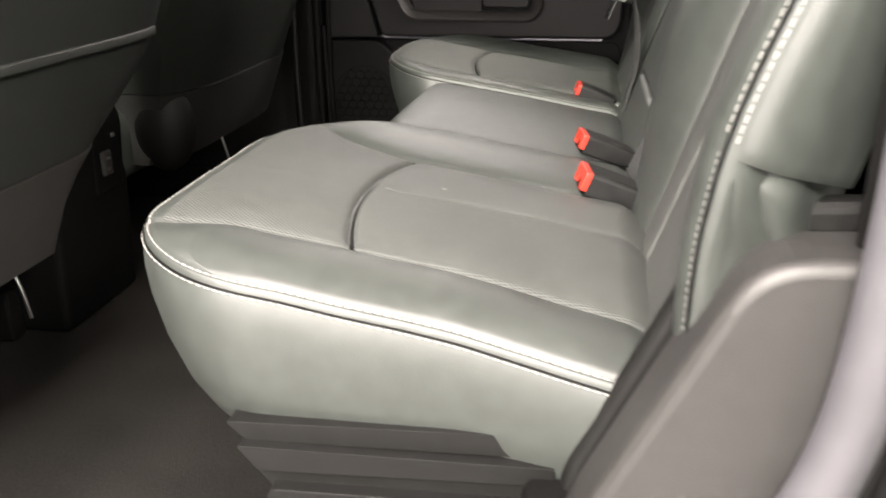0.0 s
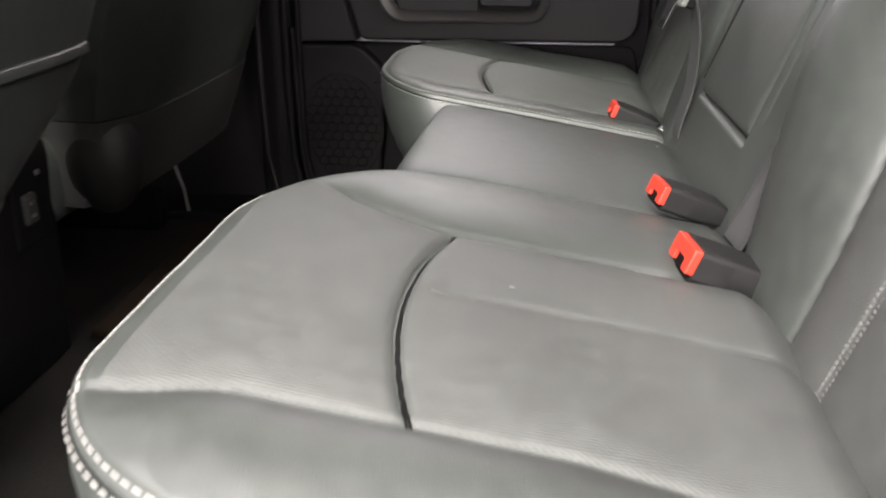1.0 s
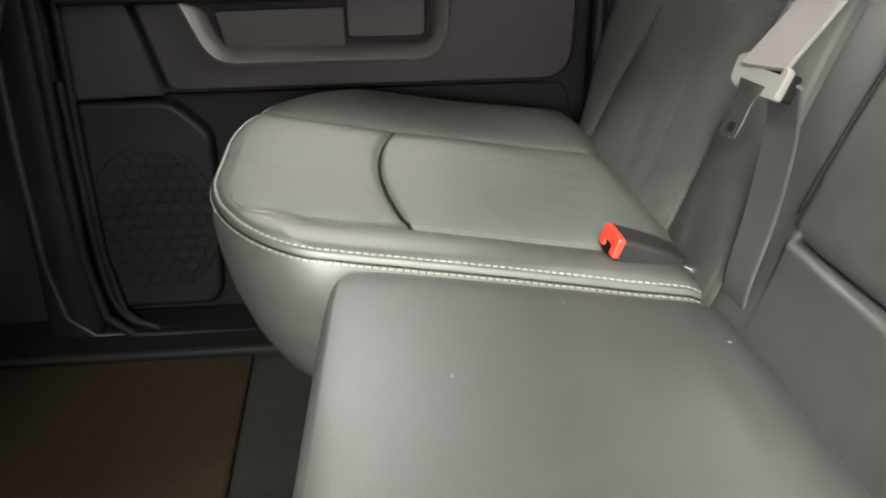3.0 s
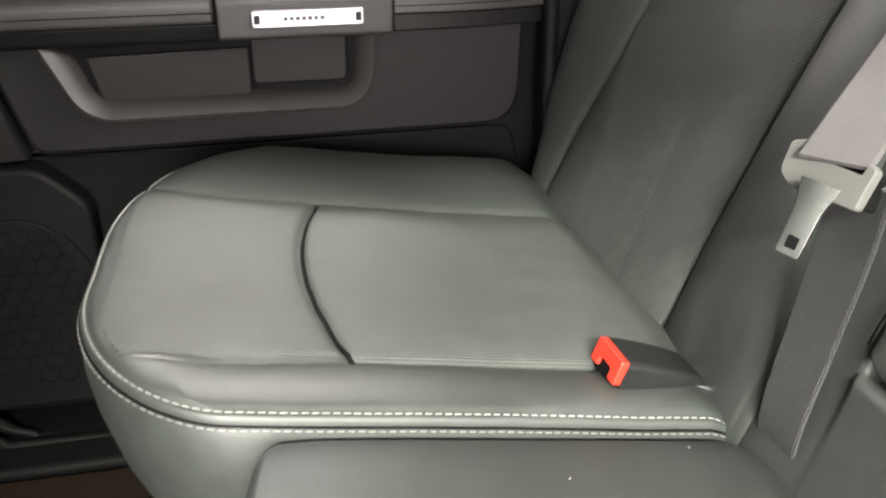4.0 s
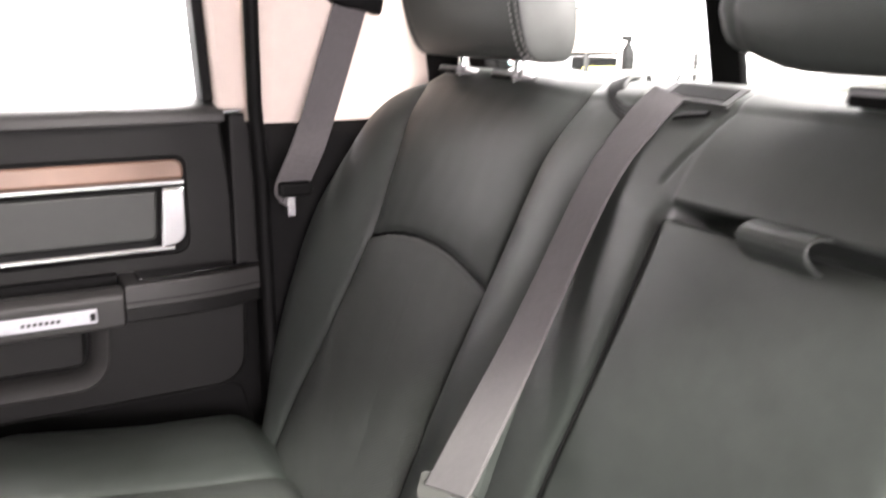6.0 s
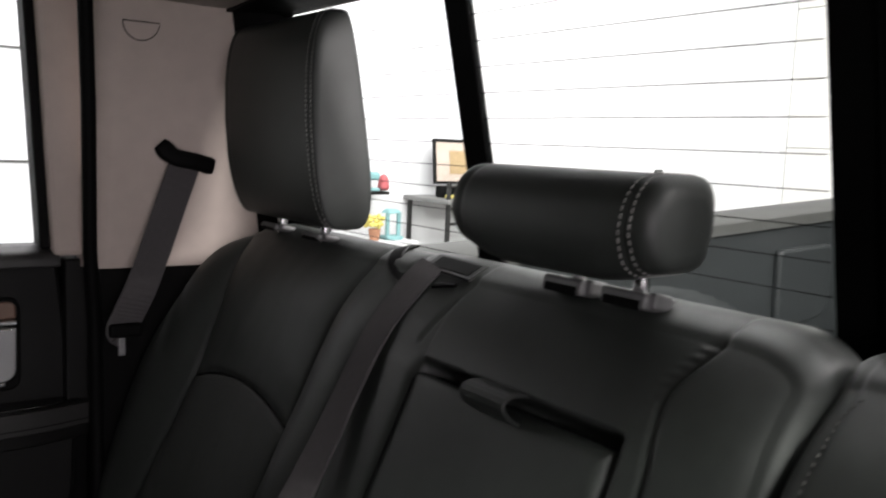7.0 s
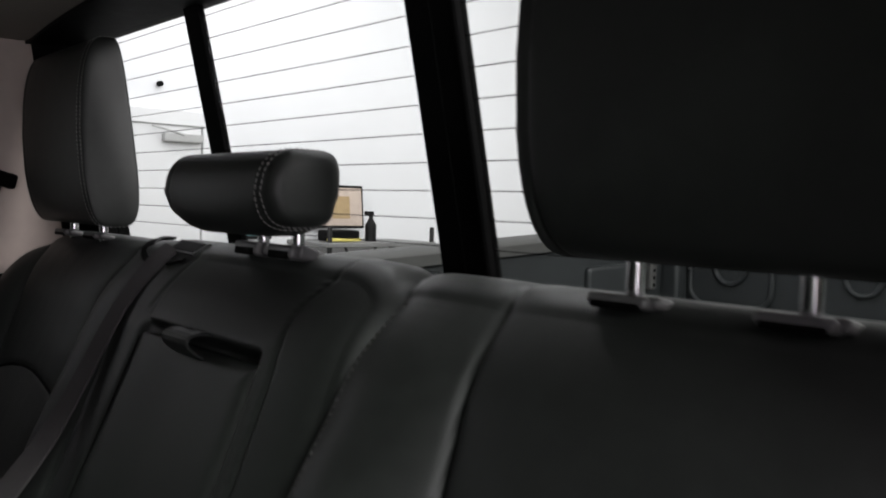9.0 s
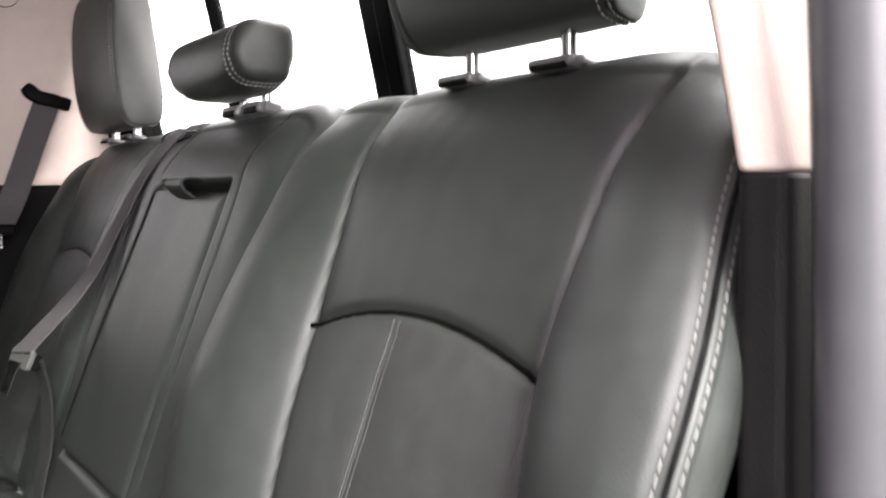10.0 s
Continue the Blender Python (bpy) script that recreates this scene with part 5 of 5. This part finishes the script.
fp = part("socket_panel", box((-0.632, 0.07, 0.262), (0.012, 0.09, 0.11), r=0.006), BLACK, con)
part("socket", box((-0.624, 0.06, 0.262), (0.010, 0.030, 0.045), r=0.005), SOFT, fp)
for dz in (-0.009, 0.009):
    part("socket_pin", box((-0.618, 0.06, 0.262 + dz), (0.003, 0.010, 0.005), r=0.001), STEEL, fp)
part("lid_latch", box((-0.628, 0.095, 0.305), (0.008, 0.012, 0.008), r=0.002), STEEL, fp)

# ---- truck bed behind the window ----
bed = thing("truck_bed", (1.5, 0, -0.1), "dark lined pickup bed with rails and closed tailgate", "truck bed")


def rail_z(x):
    return 0.800 + 0.062 * (x - 1.43)


part("bed_floor", box((1.55, 0, 0.16), (1.75, 1.6, 0.06), r=0), BEDL, bed)
for s in (-1, 1):
    side = part("bed_side", prism([(0.70, 0.10), (2.40, 0.10), (2.40, rail_z(2.40) - 0.012), (0.70, rail_z(0.70) - 0.012)], "y", s * 0.80 - 0.03, s * 0.80 + 0.03, 0.01), BEDL, bed)
    bm = bmesh.new()
    ends = []
    for x in (0.70, 2.42):
        z = rail_z(x)
        ends.append([bm.verts.new((x, s * y, z + dz)) for y, dz in ((0.752, -0.030), (0.750, -0.004), (0.756, 0.0), (0.895, 0.004), (0.90, -0.002), (0.90, -0.030))])
    for k in range(6):
        bm.faces.new((ends[0][k], ends[0][(k + 1) % 6], ends[1][(k + 1) % 6], ends[1][k]))
    bm.faces.new(ends[0]); bm.faces.new(ends[1][::-1])
    bmesh.ops.recalc_face_normals(bm, faces=bm.faces)
    part("rail_cap", bm, GREYPL, bed, "smooth grey bed rail cap")
    # the wheel arch swells out of the side in two soft steps
    bm = bmesh.new()
    rows = []
    for i in range(49):
        x = 0.72 + 1.44 * i / 48
        row = []
        for k in range(31):
            z = 0.19 + 0.53 * k / 30
            r1, r2 = math.hypot((x - 1.42) / 0.70, (z - 0.19) / 0.50), math.hypot((x - 1.42) / 0.50, (z - 0.19) / 0.40)
            out = 0.07 * smooth01((1 - r1) / 0.16) + 0.17 * smooth01((1 - r2) / 0.22)
            row.append(bm.verts.new((x, s * (0.7745 - out), z)))
        rows.append(row)
    for r0, r1 in zip(rows, rows[1:]):
        for k in range(30):
            bm.faces.new((r0[k], r0[k + 1], r1[k + 1], r1[k]))
    bmesh.ops.recalc_face_normals(bm, faces=bm.faces)
    part("wheel_arch", bm, BEDL, side, smooth=0)
    part("side_pressing", prism(fillet([(1.94, 0.53), (2.18, 0.56), (2.17, 0.755), (1.93, 0.745)], [0.05, 0.06, 0.02, 0.02]), "y", *sorted((s * 0.752, s * 0.778)), 0.012, 3), BEDL, side)
    cleat = part("cleat", box((2.235, s * 0.762, 0.717), (0.030, 0.022, 0.095), r=0.006), GREYPL, side, "pale grey tie-down cleat")
    for k in range(4):
        part("cleat_hole", box((2.235, s * 0.7505, 0.684 + 0.022 * k), (0.010, 0.003, 0.010), r=0.001), BLACK, cleat)
part("bulkhead", prism([(-0.80, 0.10), (0.80, 0.10), (0.80, 0.735), (-0.80, 0.735)], "x", 0.68, 0.72, 0.01), BEDL, bed)
gate = part("tailgate", prism([(-0.80, 0.10), (0.80, 0.10), (0.80, 0.845), (-0.80, 0.845)], "x", 2.36, 2.42, 0.012), BEDL, bed)
part("gate_cap", box((2.388, 0, 0.852), (0.085, 1.6, 0.018), r=0.006), SEAL, gate)
for s in (-1, 1):
    part("corner_post", box((2.325, s * 0.742, 0.50), (0.06, 0.062, 0.64), r=0.014, seg=3), BEDL, bed)
    part("gate_bolt", box((2.345, s * 0.698, 0.735), (0.012, 0.012, 0.010), r=0.003), STEEL, gate)
    part("gate_cable", box((2.345, s * 0.690, 0.49), (0.010, 0.010, 0.045), r=0.003), STEEL, gate)
for k in range(4):
    yc = -0.573 + 0.382 * k
    # raised border round each pressed ring, then the ring and two slots under it
    for w, hgt, r, cz, name in ((0.262, 0.205, 0.05, 0.735, "pressed_border"), (0.094, 0.094, 0.0469, 0.744, "pressed_ring")):
        ring = rrect(w, hgt, r, 6)
        bm = bmesh.new()
        sweep(bm, [(2.357, yc + a, cz + b) for a, b in ring] + [(2.357, yc + ring[0][0], cz + ring[0][1])], circle(0.009, 8), up=(1, 0, 0))
        part(name, bm, BEDL, gate, smooth=60)
    for j in (-1, 1):
        ring = rrect(0.070, 0.30, 0.033, 6)
        bm = bmesh.new()
        sweep(bm, [(2.357, yc + 0.028 + 0.057 * j + a, 0.445 + b) for a, b in ring] + [(2.357, yc + 0.028 + 0.057 * j + ring[0][0], 0.445 + ring[0][1])], circle(0.010, 8), up=(1, 0, 0))
        part("pressed_slot", bm, BEDL, gate, smooth=60)

# ---- garage round the truck ----
solid("ground", box((1.25, 0.4, -0.72), (11.7, 9.2, 0.04), r=0), CONC, "pale concrete garage floor", "floor", "structure")
solid("wall_garage_right", box((1.25, 4.25, 1.12), (11.7, 0.1, 3.76), r=0), WHITE, "plain white garage wall", "wall", "structure")
# unseen walls left and front: dull green to limit and tint the fill
solid("wall_garage_left", box((1.25, -3.45, 1.12), (11.7, 0.1, 3.76), r=0), BOUNCEW, "unseen garage wall, greened to tint bounced light", "wall", "structure")
solid("wall_garage_rear", box((6.95, 4.105, 1.12), (0.1, 0.186, 3.76), r=0), WHITE, "narrow white wall beside the garage door", "wall", "structure")
solid("wall_garage_front", box((-4.55, 0.4, 1.12), (0.1, 7.6, 3.76), r=0), BOUNCEW, "unseen garage wall, greened to tint bounced light", "wall", "structure")
# out of view; made white to bounce light and feed the leather's sheen
solid("ceiling_garage", box((1.25, 0.4, 2.96), (11.7, 7.8, 0.1), r=0), WHITE, "unseen garage ceiling, white to bounce light", "ceiling", "structure")
# closed sectional garage door with a row of pale window panels
gd = thing("door_3", (7.0, 0.3, -0.7), "closed cream sectional garage door with pale window panels", "door", kind="structure")
for k in range(6):
    part("door_section", box((7.03, 0.306, -0.42 + 0.603 * k), (0.06, 7.41, 0.597), r=0.006), DOORC, gd)
for k in range(5):
    yc = 2.70 - 1.42 * k
    pane = part("window_panel", box((6.997, yc, 0.995), (0.012, 1.24, 0.36), r=0.003), FROST, gd)
    part("panel_frame", box((6.993, yc, 1.195), (0.03, 1.32, 0.035), r=0.005), DOORC, pane)
    part("panel_frame", box((6.993, yc, 0.785), (0.04, 1.36, 0.05), r=0.006), DOORC, pane)

# things along the garage wall
bench = thing("folding_table", (3.52, 3.95, -0.70), "grey folding work table with thin metal legs", "table")
part("tabletop", box((3.50, 3.95, 0.635), (0.88, 0.50, 0.03), r=0.006), mat("grey_laminate", (0.18, 0.18, 0.175), 0.5), bench)
for x in (3.09, 3.93):
    for y in (3.74, 4.16):
        part("leg", box((x, y, -0.03), (0.025, 0.025, 1.32), r=0.004), SOFT, bench)
    part("end_frame", box((x, 3.74, 0.69), (0.024, 0.024, 0.12), r=0.003), SOFT, bench)
part("brace", box((3.51, 3.74, 0.50), (0.82, 0.018, 0.018), r=0.003), SOFT, bench)
for k in range(4):
    part("brace", box((3.24 + 0.18 * k, 3.74, 0.565), (0.014, 0.014, 0.14), r=0.002, m=rot(0, 30 if k % 2 else -30, 0)), SOFT, bench)
pic = thing("picture_frame", (3.38, 4.05, 0.65), "small framed brown print leaning on the table", "picture")
part("frame", box((3.38, 4.06, 0.875), (0.38, 0.02, 0.29), r=0.004, m=rot(-6, 0, 0)), PLASTIC, pic)
part("print", box((3.38, 4.048, 0.875), (0.345, 0.006, 0.255), r=0, m=rot(-6, 0, 0)), PAPER, pic)
part("print_block", box((3.38, 4.043, 0.87), (0.14, 0.006, 0.15), r=0, m=rot(-6, 0, 0)), mat("tan_print", (0.42, 0.30, 0.16), 0.8), pic)
bot = thing("spray_bottle", (3.51, 3.88, 0.65), "dark spray bottle on the table", "bottle")
bm = bmesh.new()
sweep(bm, [(3.51, 3.88, z) for z in (0.65, 0.76, 0.78, 0.80, 0.83)], circle(0.038, 14), up=(1, 0, 0), scales=[1, 1, 0.7, 0.4, 0.4])
part("bottle_body", bm, PLASTIC, bot)
part("trigger", box((3.495, 3.88, 0.835), (0.07, 0.025, 0.03), r=0.006), PLASTIC, bot)
box1 = thing("tool_case", (3.2, 3.88, 0.65), "black and yellow tool case on the table", "tool case")
part("case_body", box((3.24, 3.86, 0.69), (0.24, 0.14, 0.07), r=0.012), BLACK, box1)
part("case_trim", box((3.24, 3.80, 0.665), (0.25, 0.03, 0.02), r=0.005), YELLOW, box1)
# shelf stand with coloured things
st = thing("plant_stand", (2.75, 4.0, -0.7), "white slatted stand with a teal frame", "stand")
part("top_board", box((2.79, 3.98, 0.375), (0.32, 0.30, 0.03), r=0.005), DOORW, st)
for x in (2.66, 2.92):
    for y in (3.86, 4.10):
        part("leg", box((x, y, -0.17), (0.03, 0.03, 1.06), r=0.004), DOORW, st)
shelf = thing("wall_shelf", (2.73, 4.1, 0.66), "small dark bracket shelf on the wall", "shelf")
part("board", box((2.73, 4.1, 0.672), (0.20, 0.20, 0.02), r=0.003), PLASTIC, shelf)
part("bracket", box((2.73, 4.18, 0.60), (0.02, 0.03, 0.13), r=0.003), PLASTIC, shelf)
tb = thing("teal_machine", (2.70, 4.05, 0.68), "teal toy sewing machine on the shelf", "machine")
part("machine_body", box((2.70, 4.05, 0.775), (0.13, 0.09, 0.05), r=0.015, seg=3), TEAL, tb)
part("machine_arm", box((2.655, 4.05, 0.72), (0.035, 0.06, 0.08), r=0.01), TEAL, tb)
part("machine_base", box((2.70, 4.05, 0.692), (0.13, 0.09, 0.02), r=0.006), TEAL, tb)
solid("red_cap", box((2.815, 4.05, 0.735), (0.075, 0.08, 0.10), r=0.03, seg=4, taper=0.7), PINK, "crumpled red cloth cap on the shelf", "cap")
tl = thing("teal_lantern", (2.83, 3.98, 0.39), "teal metal lantern on the stand", "lantern")
for dx in (-0.04, 0.04):
    part("side_bar", box((2.83 + dx, 3.95, 0.475), (0.022, 0.022, 0.17), r=0.004), TEAL, tl)
part("lantern_base", box((2.83, 3.97, 0.40), (0.12, 0.10, 0.03), r=0.008), TEAL, tl)
part("lantern_cap", box((2.83, 3.97, 0.565), (0.11, 0.10, 0.03), r=0.012, taper=0.6), TEAL, tl)
fl = thing("flower_pot", (2.70, 3.95, 0.39), "small pot of yellow flowers on the stand", "flower pot")
bm = bmesh.new()
sweep(bm, [(2.70, 3.95, z) for z in (0.39, 0.45, 0.46)], circle(0.035, 12), up=(1, 0, 0), scales=[0.8, 1.05, 1.1])
part("pot", bm, mat("clay", (0.45, 0.22, 0.13), 0.8), fl)
random.seed(5)
bm = bmesh.new()
for k in range(26):
    q = bmesh.ops.create_icosphere(bm, subdivisions=1, radius=0.016)
    bmesh.ops.translate(bm, vec=(2.70 + random.uniform(-0.045, 0.045), 3.95 + random.uniform(-0.04, 0.04), 0.475 + random.uniform(0, 0.065)), verts=q["verts"])
part("blossoms", bm, YELLOW, fl, "yellow blossoms")
# white house door with frame and closer
hd = thing("door_2", (1.85, 4.2, -0.7), "plain white house door with frame and closer", "door", kind="structure")
part("lintel", box((1.97, 4.175, 1.38), (1.06, 0.05, 0.09), r=0.006), DOORW, hd)
part("frame_post", box((2.47, 4.175, 0.32), (0.07, 0.05, 2.03), r=0.006), DOORW, hd)
part("frame_post", box((1.47, 4.175, 0.32), (0.07, 0.05, 2.03), r=0.006), DOORW, hd)
part("leaf", box((1.97, 4.188, 0.32), (0.92, 0.04, 2.03), r=0.004), DOORW, hd)
part("closer", box((2.30, 4.15, 1.26), (0.24, 0.06, 0.05), r=0.01), LIGHTPL, hd)
part("closer_arm", box((2.20, 4.12, 1.30), (0.20, 0.012, 0.012), r=0.003, m=rot(0, 12, 0)), LIGHTPL, hd)
bm = bmesh.new()
sweep(bm, [(2.17, 4.19, 1.57), (2.17, 4.16, 1.57)], circle(0.016, 14), up=(1, 0, 0))
solid("wall_sensor", bm, BLACK, "small round black sensor on the wall", "sensor")
solid("wall_socket", box((5.53, 4.195, 0.842), (0.09, 0.012, 0.03), r=0.003), GREYPL, "small grey wall socket plate", "socket")
tp = thing("wall_tap", (4.56, 4.2, 0.47), "small metal wall tap", "tap")
part("spout", box((4.58, 4.15, 0.475), (0.12, 0.05, 0.03), r=0.01), STEEL, tp)
part("handle", box((4.53, 4.13, 0.495), (0.05, 0.03, 0.06), r=0.01), STEEL, tp)
# long white panel joints of the side wall outside the far window
for k in range(4):
    solid("wall_panel_joint", box((0.0, 4.197, 0.26 + 0.55 * k), (6.0 if k > 3 else 3.0, 0.006, 0.012), r=0), GREYPL, "thin grey joint between white wall panels", "joint", "structure")

# lint and crumbs lying on the cushions
bm = bmesh.new()
for k, (x, y, l) in enumerate(((0.062, -0.418, 0.007), (0.165, -0.338, 0.003), (0.225, 0.56, 0.004), (0.21, 0.20, 0.004), (0.24, 0.13, 0.006), (0.19, 0.49, 0.003), (0.12, 0.17, 0.003), (-0.04, 0.45, 0.003), (0.02, 0.05, 0.003))):
    rbox(bm, (x, y, seat_z(x) + 0.0135), (l * 0.6, 0.0006, 0.0005), r=0, m=rot(0, 9, 37 * k))
solid("lint", bm, THREAD, "tiny pale lint specks on the seat cushions", "lint", "stuff", smooth=0)
